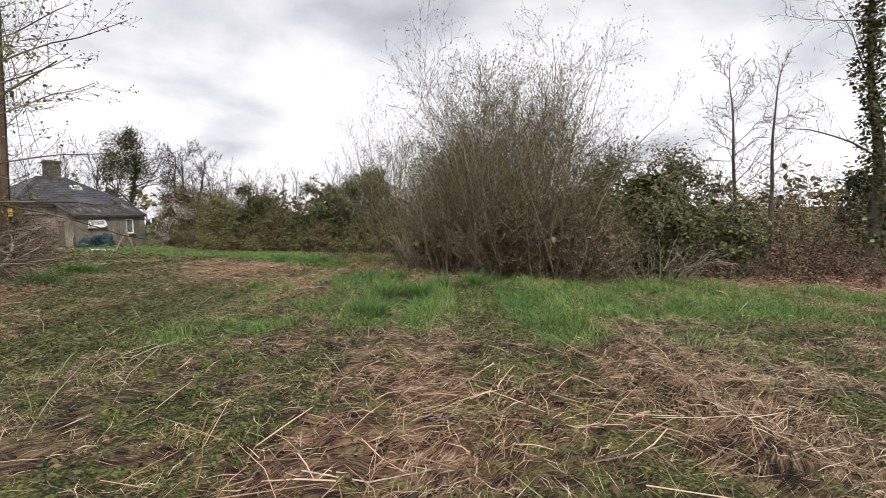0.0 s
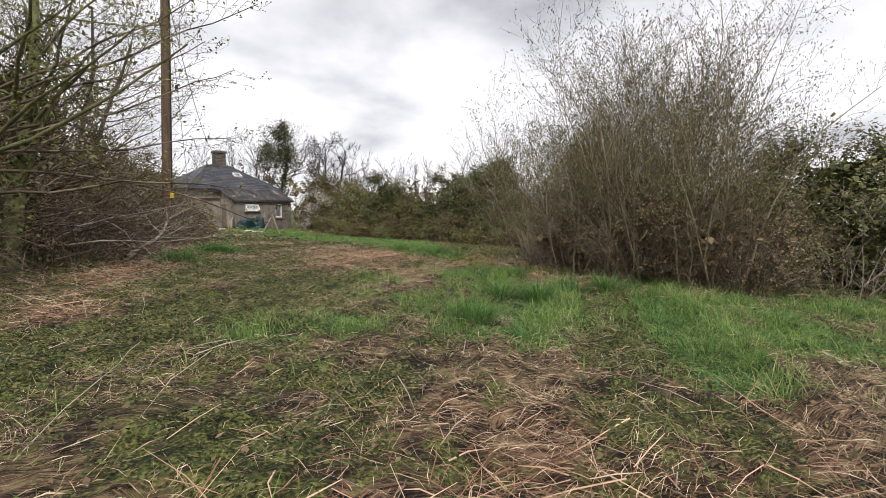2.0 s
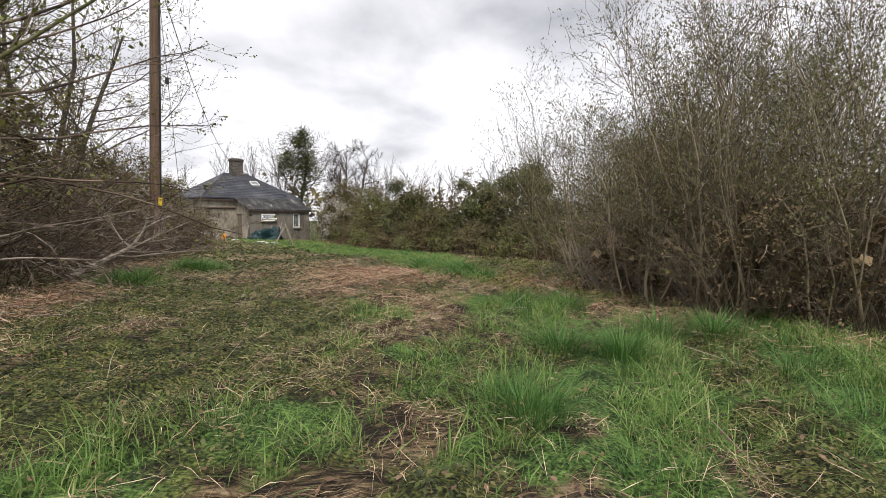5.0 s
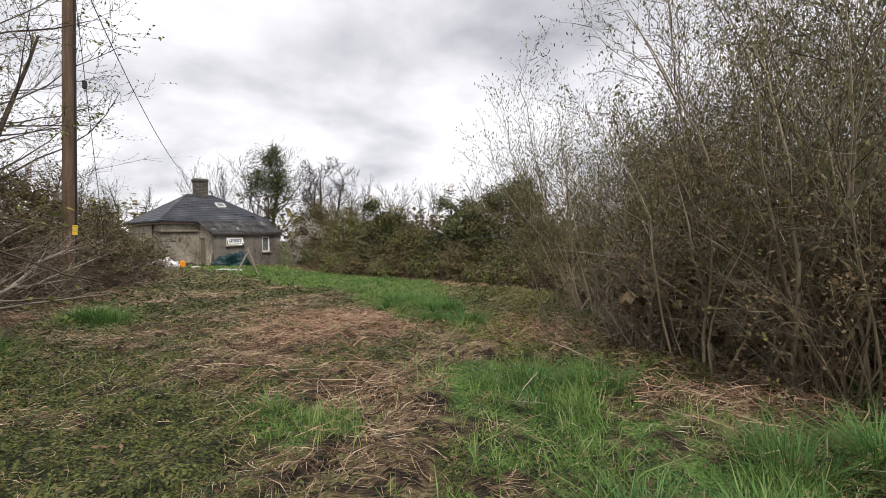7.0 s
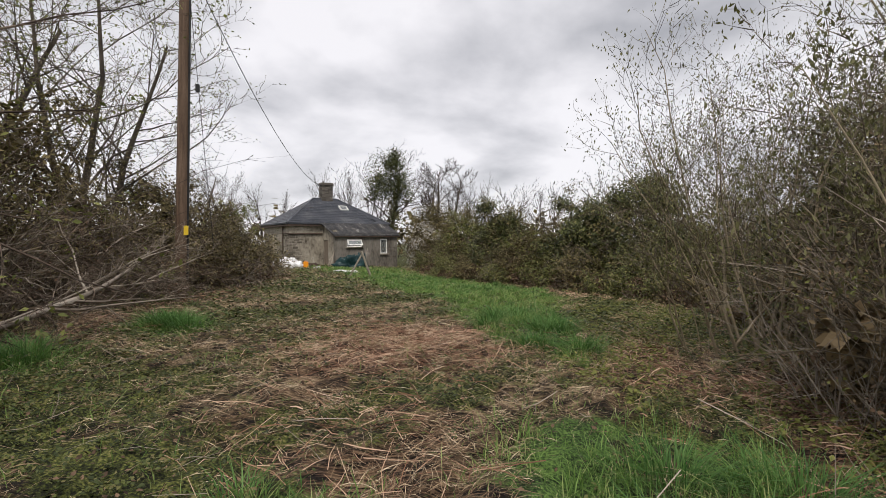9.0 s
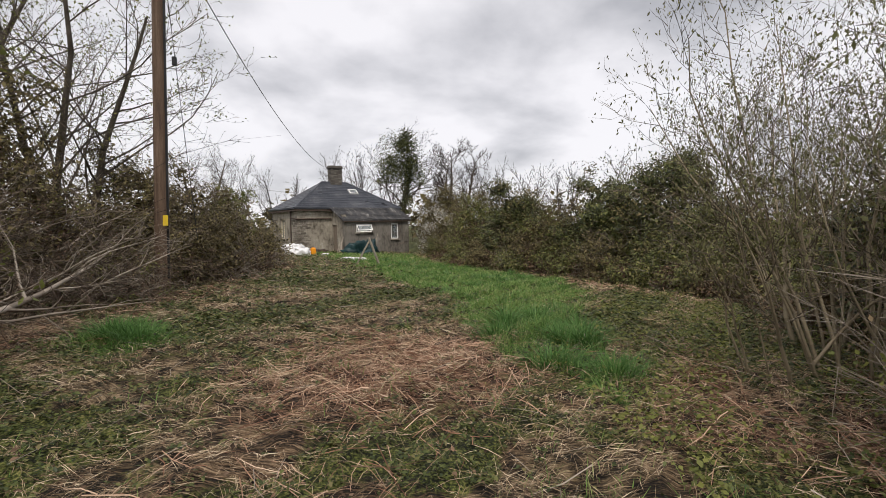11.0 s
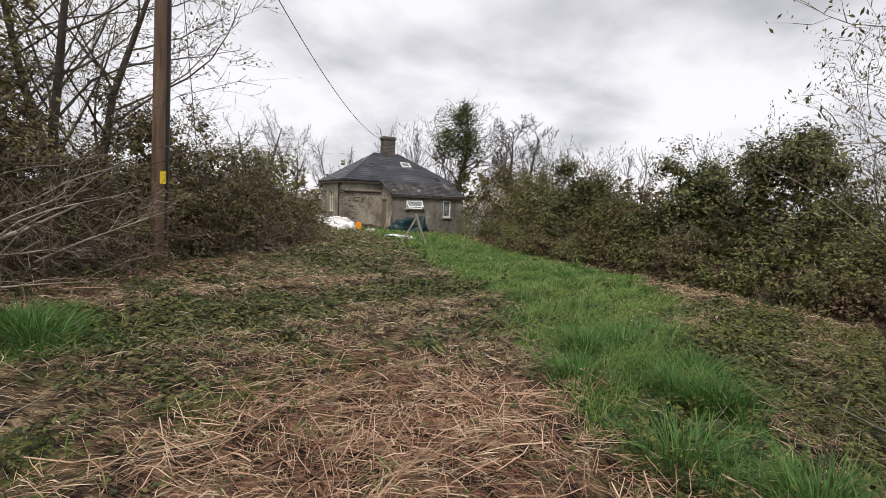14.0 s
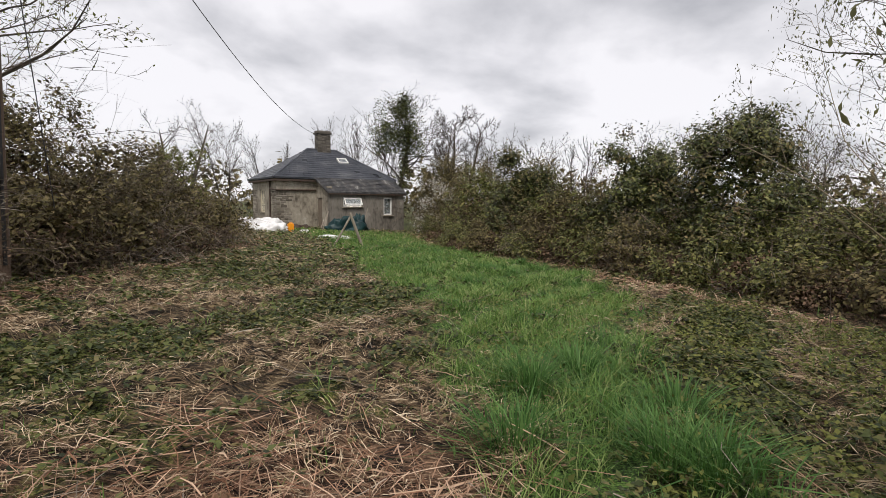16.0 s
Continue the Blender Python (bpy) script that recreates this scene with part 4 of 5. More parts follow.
ridge_tiles(fr, rr, 9, "hip_tile")
# boarded ends and eaves
part("fascia", box_bm(ML - 0.22, 0.0, ED - 0.235, ED - 0.2, MH - drop - 0.22, MH - drop - 0.11), M["iron"], house, "dark eaves board")
part("fascia", box_bm(ML - 0.235, ML - 0.2, ED - 0.2, MB + 0.2, MH - drop - 0.22, MH - drop - 0.11), M["iron"], house)
part("soffit", box_bm(ML - 0.2, MR + 0.2, ED - 0.2, ED - 0.003, MH - drop - 0.13, MH - drop - 0.11), M["iron"], house)
part("fascia", box_bm(-0.1, EW + 0.12, -0.16, -0.13, EH - 0.16, EH - 0.09), M["iron"], house)
part("gutter", rod((ML - 0.06, ED - 0.07, 2.5), (-0.05, ED - 0.07, 2.52), 0.05), M["iron"], house, "dark rusted pipe along the wall")
part("gutter", rod((ML - 0.07, ED - 0.05, 2.5), (ML - 0.07, ED + 1.2, 2.62), 0.045), M["iron"], house)
part("downpipe", rod((ML - 0.07, ED + 1.2, 0.1), (ML - 0.07, ED + 1.2, MH - 0.25), 0.05), M["iron"], house, "black iron downpipe")

# gable cheek under the verge of the lean-to
bm = bmesh.new()
cv = [bm.verts.new(v) for v in ((0.02, 0.0, EH - 0.1), (0.02, ED, EH - 0.1), (0.02, ED, MH - 0.2), (0.3, 0.0, EH - 0.1), (0.3, ED, EH - 0.1), (0.3, ED, MH - 0.2))]
for f in ((0, 2, 1), (3, 4, 5), (0, 1, 4, 3), (1, 2, 5, 4), (2, 0, 3, 5)):
    bm.faces.new([cv[i] for i in f])
part("cheek", bm, M["render"], house)

# chimney of rough courses with a cap
chim = part("chimney", box_bm(1.14, 1.96, 4.82, 5.38, RH - 0.9, 6.42), M["brick"], house, "sooty stone chimney stack with projecting cap")
k = 0
zc = RH - 0.45
while zc < 6.4:
    hc = rng.uniform(0.085, 0.12)
    u = 1.10 + (0.1 if k % 2 else 0)
    first = 1.10
    while first < 1.99:
        e = min(first + rng.uniform(0.18, 0.32), 2.0)
        if 2.0 - e < 0.1:
            e = 2.0
        j = rng.uniform(0, 0.02)
        part("stone", box_bm(first + 0.005, e - 0.005, 4.78 - j, 4.86, zc, zc + hc - 0.01), M["brick"], chim)
        first = e
    for v0, v1 in ((4.87, 5.12), (5.125, 5.4)):
        part("stone", box_bm(1.10 - rng.uniform(0, 0.02), 1.16, v0, v1, zc, zc + hc - 0.01), M["brick"], chim)
    zc += hc
    k += 1
part("cap", box_bm(1.03, 2.07, 4.70, 5.50, 6.40, 6.52, 0.015), M["brick"], chim)
part("cap", box_bm(1.08, 2.02, 4.75, 5.45, 6.522, 6.62, 0.015), M["brick"], chim)


def opening_window(u0, u1, z0, z1, v, tilt, mat, name="window", bars=0, m=None):
    """A framed window; tilt: degrees by which its top-hung sash stands open."""
    w = empty(name, Matrix(), "", "")
    w.parent = house
    for key in ("label", "category"):
        if key in w:
            del w[key]
    mm = m or Matrix()
    t = 0.07
    for a in (box_bm(u0, u0 + t, v, v + 0.09, z0, z1, 0.008, m=mm), box_bm(u1 - t, u1, v, v + 0.09, z0, z1, 0.008, m=mm),
              box_bm(u0 + t, u1 - t, v, v + 0.09, z1 - t, z1, 0.008, m=mm), box_bm(u0 + t, u1 - t, v, v + 0.09, z0, z0 + t, 0.008, m=mm)):
        part("frame", a, mat, w)
    part("sill", box_bm(u0 - 0.08, u1 + 0.08, v - 0.14, v + 0.1, z0 - 0.09, z0 - 0.003, 0.01, m=mm), M["render"], w)
    pane = part("pane", box_bm(u0 + t, u1 - t, v + 0.05, v + 0.058, z0 + t, z1 - t, m=mm), M["glass"], w)
    pane.visible_shadow = False
    if tilt:
        hinge = mm @ Matrix.Translation((0, v - 0.01, z1 - 0.06)) @ Matrix.Rotation(radians(-tilt), 4, "X")
        hh = z1 - z0 - 0.1
        for a in (box_bm(u0 + 0.03, u0 + 0.1, -0.04, 0.0, -hh, 0, 0.006, m=hinge), box_bm(u1 - 0.1, u1 - 0.03, -0.04, 0.0, -hh, 0, 0.006, m=hinge),
                  box_bm(u0 + 0.1, u1 - 0.1, -0.04, 0.0, -0.07, 0, 0.006, m=hinge), box_bm(u0 + 0.1, u1 - 0.1, -0.04, 0.0, -hh, -hh + 0.07, 0.006, m=hinge)):
            part("sash", a, mat, w)
        p2 = part("pane", box_bm(u0 + 0.1, u1 - 0.1, -0.025, -0.017, -hh + 0.07, -0.07, m=hinge), M["glass"], w)
        p2.visible_shadow = False
    for i in range(bars):
        zz = z0 + (z1 - z0) * (i + 1) / (bars + 1)
        part("glazing_bar", box_bm(u0 + t, u1 - t, v + 0.02, v + 0.048, zz - 0.02, zz + 0.02, m=mm), mat, w)
    if bars:
        part("mullion", box_bm((u0 + u1) / 2 - 0.03, (u0 + u1) / 2 + 0.03, v + 0.01, v + 0.047, z0 + t, z1 - t, m=mm), mat, w)
    return w


opening_window(*WL, 0.03, 32, M["white"])
opening_window(*WR, 0.03, 0, M["white"])
side = Matrix.Translation((ML, MB, 0)) @ Matrix.Rotation(-math.pi / 2, 4, "Z")
opening_window(2.0, 3.1, 1.1, 2.55, 0.06, 0, M["cream"], bars=2, m=side)
# added black sheets behind the panes, in place of the unlit rooms
part("room_shade_sheet", box_bm(0.5, 4.6, 0.7, 0.72, 0.2, 2.2), M["dark"], house)
part("room_shade_sheet", box_bm(ML + 0.7, ML + 0.72, ED + 1, MB - 1, 0.2, 3.0), M["dark"], house)
# skylight on the front slope
sl = math.atan2(RH - MH, 2.9)
skym = Matrix.Translation((2.45, 3.85, MH + (3.85 - ED) * (RH - MH) / 2.9)) @ Matrix.Rotation(sl, 4, "X")
lite = empty("skylight", Matrix(), "", "")
for key in ("label", "category"):
    if key in lite:
        del lite[key]
lite.parent = house
for a in (box_bm(-0.34, -0.27, -0.3, 0.3, 0.0, 0.12, 0.008, m=skym), box_bm(0.27, 0.34, -0.3, 0.3, 0.0, 0.12, 0.008, m=skym), box_bm(-0.27, 0.27, -0.3, -0.23, 0.0, 0.12, 0.008, m=skym), box_bm(-0.27, 0.27, 0.23, 0.3, 0.0, 0.12, 0.008, m=skym)):
    part("frame", a, M["white"], lite)
part("pane", box_bm(-0.27, 0.27, -0.23, 0.23, 0.07, 0.078, m=skym), M["glass"], lite)
# door in the return wall, standing ajar
door = part("door", box_bm(0.06, 0.11, ED - 0.98, ED - 0.17, 0.03, 2.03, 0.006), M["door"], house, "weathered plank door")
for i in range(5):
    part("plank", box_bm(0.045, 0.058, ED - 0.97 + i * 0.16, ED - 0.97 + i * 0.16 + 0.15, 0.05, 2.0), M["door"], door)
part("latch", box_bm(0.03, 0.044, ED - 0.92, ED - 0.86, 0.95, 1.1, 0.004), M["iron"], door)
# rubble showing through the render at the corner
def rubble(line, lo, hi, z1, along):
    """Uneven stones in rough courses where the render has fallen off."""
    z0 = -0.1
    while z0 < z1:
        hs = rng.uniform(0.1, 0.2)
        at = lo
        end = lo + (hi - lo) * rng.uniform(0.45, 1.0)
        while at < end:
            w = rng.uniform(0.14, 0.4)
            j = rng.uniform(0, 0.025)
            if along == "u":
                part("stone", box_bm(at, at + w - 0.015, line - 0.015 - j, line + 0.1, z0, z0 + hs - 0.015, 0.02), M["stone"], house)
            else:
                part("stone", box_bm(line - 0.015 - j, line + 0.1, at, at + w - 0.015, z0, z0 + hs - 0.015, 0.02), M["stone"], house)
            at += w
        z0 += hs


rubble(ED, ML - 0.02, ML + 0.75, 2.4, "u")
rubble(ML, ED + 0.02, ED + 1.05, 2.4, "v")
rubble(ML, MB - 1.3, MB - 0.1, 2.5, "v")


# ---------------------------------------------------------------- things by the cottage
def lumpy(rx, ry, h, seed, rough=0.2, cuts=4, flat=0.5):
    """A crumpled, flat-bottomed heap."""
    bm = bmesh.new()
    bmesh.ops.create_icosphere(bm, subdivisions=cuts, radius=1.0)
    for v in bm.verts:
        q = v.co.copy()
        nz = noise.fractal(q * 1.6 + Vector((seed, 0, 0)), 1.0, 2.0, 4) * rough * 1.6
        fold = abs(noise.noise(q * 3.1 + Vector((0, seed, 0)))) * rough
        s = 1 + nz - fold
        v.co = Vector((q.x * rx * s, q.y * ry * s, max(q.z, -0.02) ** 1.0 * h * s if q.z > 0 else q.z * 0.03))
    for f in bm.faces:
        f.smooth = True
    return bm


def lay(ob, x, y, rz=0.0, dz=0.0):
    ob.matrix_world = Matrix.Translation((x, y, float(gz(x, y)) + dz)) @ Matrix.Rotation(radians(rz), 4, "Z")
    return ob


for x, y, rx, ry, h, s in ((-3.8, 39.9, 0.8, 0.6, 0.62, 1), (-2.8, 39.5, 0.75, 0.5, 0.5, 2), (-3.2, 40.6, 0.7, 0.5, 0.78, 3), (-4.5, 40.5, 0.6, 0.5, 0.7, 4)):
    lay(tagged(part("bulk_bag", lumpy(rx, ry, h, s * 3.1, 0.22), M["sheet"]), "crumpled white plastic bulk bag lying by the cottage", "bag", "bags by the cottage"), x, y)
lay(tagged(part("plastic_sheet", lumpy(0.85, 0.4, 0.16, 9.0, 0.3), M["sheet"]), "crumpled white plastic sheet on the grass", "sheet"), 0.45, 36.3)
lay(tagged(part("white_tub", box_bm(-0.22, 0.22, -0.15, 0.15, 0, 0.16, 0.03), M["sheet"]), "small white plastic tub in the grass", "tub"), -1.35, 39.6, 20)
heap = empty("tarpaulin_heap", Matrix.Translation((0.72, 42.25, float(gz(0.72, 42.25)))) @ Matrix.Rotation(TH, 4, "Z"), "dark teal tarpaulin thrown over a heap by the wall", "tarpaulin")
part("tarpaulin", lumpy(1.2, 0.5, 0.9, 14.0, 0.34), M["tarp"], heap)
ob = part("fold", lumpy(0.5, 0.4, 1.1, 17.0, 0.25), M["tarp"], heap)
ob.matrix_basis = Matrix.Translation((0.75, 0.1, 0))
part("stake", rod((1.0, 0.2, 0.1), (1.45, 0.3, 1.35), 0.025), M["timber"], heap, "grey wooden stake")
lay(tagged(part("timber_pile", lumpy(0.85, 0.35, 0.3, 21.0, 0.35), M["iron"]), "low dark pile of rotten planks by the wall", "planks"), -2.1, 42.9, 27)

can = empty("jerry_can", Matrix.Translation((-2.06, 39.75, float(gz(-2.06, 39.75)))) @ Matrix.Rotation(0.4, 4, "Z"), "bright orange plastic jerry can standing upright", "can")
part("body", box_bm(-0.16, 0.16, -0.1, 0.1, 0, 0.46, 0.035), M["orange"], can)
part("handle", box_bm(-0.09, 0.09, -0.02, 0.02, 0.475, 0.51, 0.01), M["orange"], can)
part("handle_post", box_bm(-0.1, -0.07, -0.02, 0.02, 0.44, 0.474, 0.004), M["orange"], can)
part("handle_post", box_bm(0.07, 0.1, -0.02, 0.02, 0.44, 0.474, 0.004), M["orange"], can)
part("cap", rod((-0.13, 0, 0.45), (-0.13, 0, 0.52), 0.03), M["black"], can)

bx, by = 1.45, 33.2
g0 = float(gz(bx, by))
aframe = empty("timber_a_frame", Matrix.Translation((bx, by, g0)), "two grey timber posts leaning together as a prop", "post")
part("leg", rod((-0.74, 0.0, -0.12), (0.04, 0.04, 1.28), 0.045, 7), M["timber"], aframe)
part("leg", rod((0.46, 0.1, -0.12), (-0.04, -0.06, 1.32), 0.06, 7), M["timber"], aframe)

prop = empty("leaning_timber", HOUSE @ Matrix.Translation((-0.25, 0.25, 0)), "loose grey planks leaning against the wall", "planks")
for i, (du, top) in enumerate(((0.0, 1.0), (0.12, 1.25), (-0.14, 0.8))):
    part("plank", rod((du - 0.25, -0.25, -0.05), (du + 0.1, -0.15 + i * 0.04, top), 0.035, 4), M["timber"], prop)

# ---------------------------------------------------------------- pole and its cable
PX, PY = -3.2, 20.86
pole = empty("utility_pole", Matrix.Translation((PX, PY, float(gz(PX, PY)))) @ Matrix.Rotation(radians(1.5), 4, "Y"), "tall brown creosoted wooden utility pole", "pole")
bm = bmesh.new()
bmesh.ops.create_cone(bm, cap_ends=True, segments=20, radius1=0.165, radius2=0.125, depth=9.6, matrix=Matrix.Translation((0, 0, 4.5)))
part("post", bm, M["pole"], pole)
part("conduit", rod((0.155, -0.06, 0.4), (0.135, -0.05, 9.0), 0.028), M["black"], pole, "dark cable conduit")
part("sign_plate", box_bm(0.10, 0.21, -0.2, -0.19, 1.62, 1.86), M["yellow"], pole, "small yellow sign plate")
part("bracket", box_bm(0.09, 0.12, -0.19, -0.12, 1.66, 1.7), M["iron"], pole)


def cable(name, p, q, sag, r, label, n=24):
    p, q = np.array(p, float), np.array(q, float)
    t = np.linspace(0, 1, n + 1)[:, None]
    pts = p + (q - p) * t
    pts[:, 2] -= sag * 4 * t[:, 0] * (1 - t[:, 0])
    segs = [(*pts[i], *pts[i + 1], r, r) for i in range(n)]
    return tagged(part(name, tube_mesh(name, segs, 5), M["black"]), label, "cable")


ch = HOUSE @ Vector((1.09, 4.77, 6.3))
cable("overhead_cable", (PX + 0.25, PY, 8.6), ch, 1.2, 0.014, "black overhead cable from pole to chimney")
cable("drop_wire", (PX + 0.3, PY - 0.15, 8.5), (PX + 0.75, PY + 0.2, 1.2), 0.1, 0.008, "thin loose wire hanging beside the pole")
lay(tagged(part("cable_joint", box_bm(-0.05, 0.05, -0.04, 0.04, -0.1, 0.1, 0.015), M["black"]), "small black joint box on the hanging wire", "joint box"), PX + 0.47, PY + 0.0, 0, 5.4)

# ---------------------------------------------------------------- willow thicket
WILLOW = dict(pieces=[8, 5, 3], kids=[15, 8], wander=[0.12, 0.17, 0.2], lift=[0.03, 0.05, 0.07], spread=[42, 42], ratio=[0.4, 0.42], bare=[0.3, 0.12], rmin=0.0042, taper=0.2)


def willow(x, y, r, height, stems, seed, label, stem_r=0.024, leaf_size=0.019, per=2, fan=0.34, name="willow_bush", group="willows"):
    """Many slender stems fanning from one stool, with small young leaves towards the ends."""
    rnd = np.random.default_rng(seed)
    top = empty(name, Matrix.Translation((x, y, float(gz(x, y)))), label, "willow", group)
    segs, tips = [[], [], []], []
    for i in range(stems):
        w, q = rnd.uniform(0, 2 * math.pi), math.sqrt(rnd.uniform(0, 1))
        p = np.array([math.cos(w) * r * q * 0.6, math.sin(w) * r * q * 0.6, -0.1])
        d = unit(np.array([math.cos(w) * fan * q, math.sin(w) * fan * q, 1.0]) + rnd.normal(0, 0.05, 3))
        grow(segs, tips, p, d, height * rnd.uniform(0.68, 1.04), stem_r * rnd.uniform(0.55, 1.3), 0, WILLOW, rnd)
    for k in range(stems):
        part("stem", tube_mesh("stem", segs[0][k * 8:k * 8 + 8], 5), M["willow"], top)
    stuff(part("twig_mass", tube_mesh("twig_mass", segs[1] + segs[2], 2), M["willow_twig"], top))
    t = np.array(tips)
    t = np.repeat(t[t[:, 2] > 0.36 * height], per, 0)
    t = t + rnd.normal(0, 0.045, t.shape)
    rise = rnd.normal(0, 0.5, t.shape) + np.array([0, 0, 0.9])
    stuff(part("foliage", leaf_mesh("foliage", t, leaf_size, 0.1, 2.6, nrm=rnd.normal(size=t.shape), axis=rise), M["bud"], top))
    return top


willow(7.9, 9.8, 2.6, 6.0, 40, 31, "tall grey-stemmed willow bush coming into silvery leaf", fan=0.34, stem_r=0.03)
willow(6.3, 9.0, 1.6, 4.7, 26, 32, "grey-stemmed willow bush coming into silvery leaf", fan=0.3)
willow(7.2, 13.1, 1.2, 5.3, 10, 33, "slender willow bush coming into silvery leaf", fan=0.32)
willow(7.9, 14.4, 0.9, 4.4, 7, 34, "slim pale willow sapling with young leaves", stem_r=0.03, fan=0.34)
willow(10.2, 17.5, 1.2, 5.7, 16, 36, "spreading pale willow sapling with young leaves", stem_r=0.02, fan=0.62)
willow(9.2, 10.9, 1.8, 5.6, 22, 35, "willow bush standing behind the thicket", fan=0.28)
willow(6.2, 13.4, 0.5, 2.9, 5, 37, "small pale willow sapling at the thicket edge", stem_r=0.018, fan=0.5)
willow(6.5, 11.7, 0.6, 3.8, 8, 40, "pale slender willow sapling at the thicket edge", stem_r=0.024, fan=0.45)
willow(5.5, 9.6, 0.7, 3.0, 9, 38, "pale slender willow stems at the front of the thicket", stem_r=0.022, fan=0.45)
willow(6.6, 7.4, 1.2, 3.2, 14, 39, "pale slender willow stems at the front of the thicket", stem_r=0.02, fan=0.4)
# dense lower growth of the thicket
for i, (x, y, rx, ry, h, lv, cn) in enumerate(((6.9, 10.2, 1.4, 1.3, 3.0, 7000, 80), (6.2, 8.3, 1.2, 1.1, 2.1, 2400, 120), (7.0, 7.2, 1.3, 1.1, 1.8, 1800, 120), (5.8, 10.4, 1.0, 1.0, 1.5, 1600, 90), (8.2, 8.4, 1.5, 1.3, 2.6, 4000, 90), (8.4, 12.8, 1.2, 1.2, 2.2, 3000, 70), (9.2, 15.4, 1.1, 1.1, 1.1, 1500, 50), (7.2, 11.8, 0.8, 0.8, 1.0, 700, 60), (6.6, 9.4, 1.6, 1.8, 2.4, 800, 140))):
    shrub("undergrowth_shrub", x, y, rx, ry, h, 50 + i, "tan twiggy undergrowth with sparse olive leaves", M["tan_leaf"], leaves=lv, leaf_size=0.03, cane_count=cn, arch=0.35, cane_r=0.008, twigs=4, core=300, group="thicket undergrowth", spread=0.3, sides=3 if i in (1, 2, 3, 8) else 2, twig=(M["twig_pale"], M["willow"], M["willow_twig"])[i % 3], dead=900, second=M["young"], second_n=350, second_size=0.026)
shrub("ivy_bush", 10.9, 7.6, 2.0, 1.9, 3.3, 70, "dark ivy-smothered bush behind pale twigs", M["ivy"], leaves=22000, leaf_size=0.062, core=3000, cane_count=30, group="ivy bushes", second=M["hedge_leaf"], second_n=2500, second_size=0.06)
shrub("ivy_bush", 9.5, 13.8, 1.4, 1.4, 3.6, 72, "dark ivy-covered bush behind the willows", M["ivy"], leaves=13000, leaf_size=0.062, core=2000, cane_count=40, group="ivy bushes", second=M["hedge_leaf"], second_n=2500, second_size=0.045)
shrub("blackthorn_bush", 8.6, 6.3, 1.2, 1.0, 1.9, 71, "pale grey twiggy bush with whitish young leaves", M["bud"], leaves=1400, leaf_size=0.03, cane_count=60, twig=M["twig_pale"], arch=0.7, twigs=4, group="thicket undergrowth", spread=0.8)

# ---------------------------------------------------------------- left thicket
for i, (x, y, rx, ry, h, lv, cn) in enumerate(((-5.9, 9.9, 1.3, 1.3, 2.0, 3000, 120), (-4.5, 13.0, 1.3, 1.4, 2.6, 3200, 130), (-4.5, 15.4, 1.3, 1.3, 2.7, 3500, 130), (-4.5, 17.8, 1.3, 1.3, 2.8, 4000, 120), (-6.5, 12.2, 1.6, 1.6, 3.3, 6000, 90), (-6.4, 15.6, 1.6, 1.6, 4.4, 9000, 90), (-4.2, 20.0, 1.2, 1.2, 2.5, 3500, 110), (-6.2, 19.2, 1.8, 1.8, 5.3, 11000, 90), (-3.3, 19.5, 0.7, 0.7, 1.0, 900, 70), (-8.8, 14.0, 1.8, 1.8, 4.4, 6000, 50), (-8.8, 18.0, 1.8, 1.8, 5.2, 6000, 50))):
    front = i in (0, 1, 2, 3, 6, 8)
    bush = shrub("thorn_scrub", x, y, rx, ry, h, 90 + i, "tangled bare brown thorn scrub with a few buds", M["hedge_leaf"], leaves=int(lv * (0.3 if front else 1.0)), leaf_size=0.035 if front else 0.062, cane_count=int(cn * (0.6 if front else 1.0)), twig=M["twig"], arch=1.5 if front else 0.5, cane_r=0.009, twigs=5, group="thorn scrub", spread=0.8, dead=700 if front else 2000, core=0 if front else 1100, sides=3 if i < 4 else 2, second=M["young"], second_n=500, second_size=0.03)
    if front:
        rnd = np.random.default_rng(890 + i)
        for mat, count in ((M["twig_pale"], 8), (M["willow_twig"], 14)):
            segs, tips = [[], [], []], []
            for k in range(count):
                w = rnd.normal(0.1, 1.0)
                d = unit(np.array([math.cos(w), math.sin(w), rnd.uniform(0.1, 0.8)]))
                o = np.array([rnd.uniform(-0.8, 0.4) * rx, rnd.uniform(-0.8, 0.8) * ry, rnd.uniform(0.05, 0.55) * h])
                grow(segs, tips, o, d, rnd.uniform(0.9, 1.7) * rx, rnd.uniform(0.012, 0.028), 0, dict(pieces=[7, 5, 3], kids=[8, 4], wander=[0.13, 0.2, 0.22], lift=[-0.05, 0.02, 0.03], spread=[48, 44], ratio=[0.45, 0.45], bare=[0.2, 0.15], rmin=0.004, taper=0.25), rnd)
            stuff(part("bough_tangle", tube_mesh("bough_tangle", segs[0] + segs[1] + segs[2], 3), mat, bush))
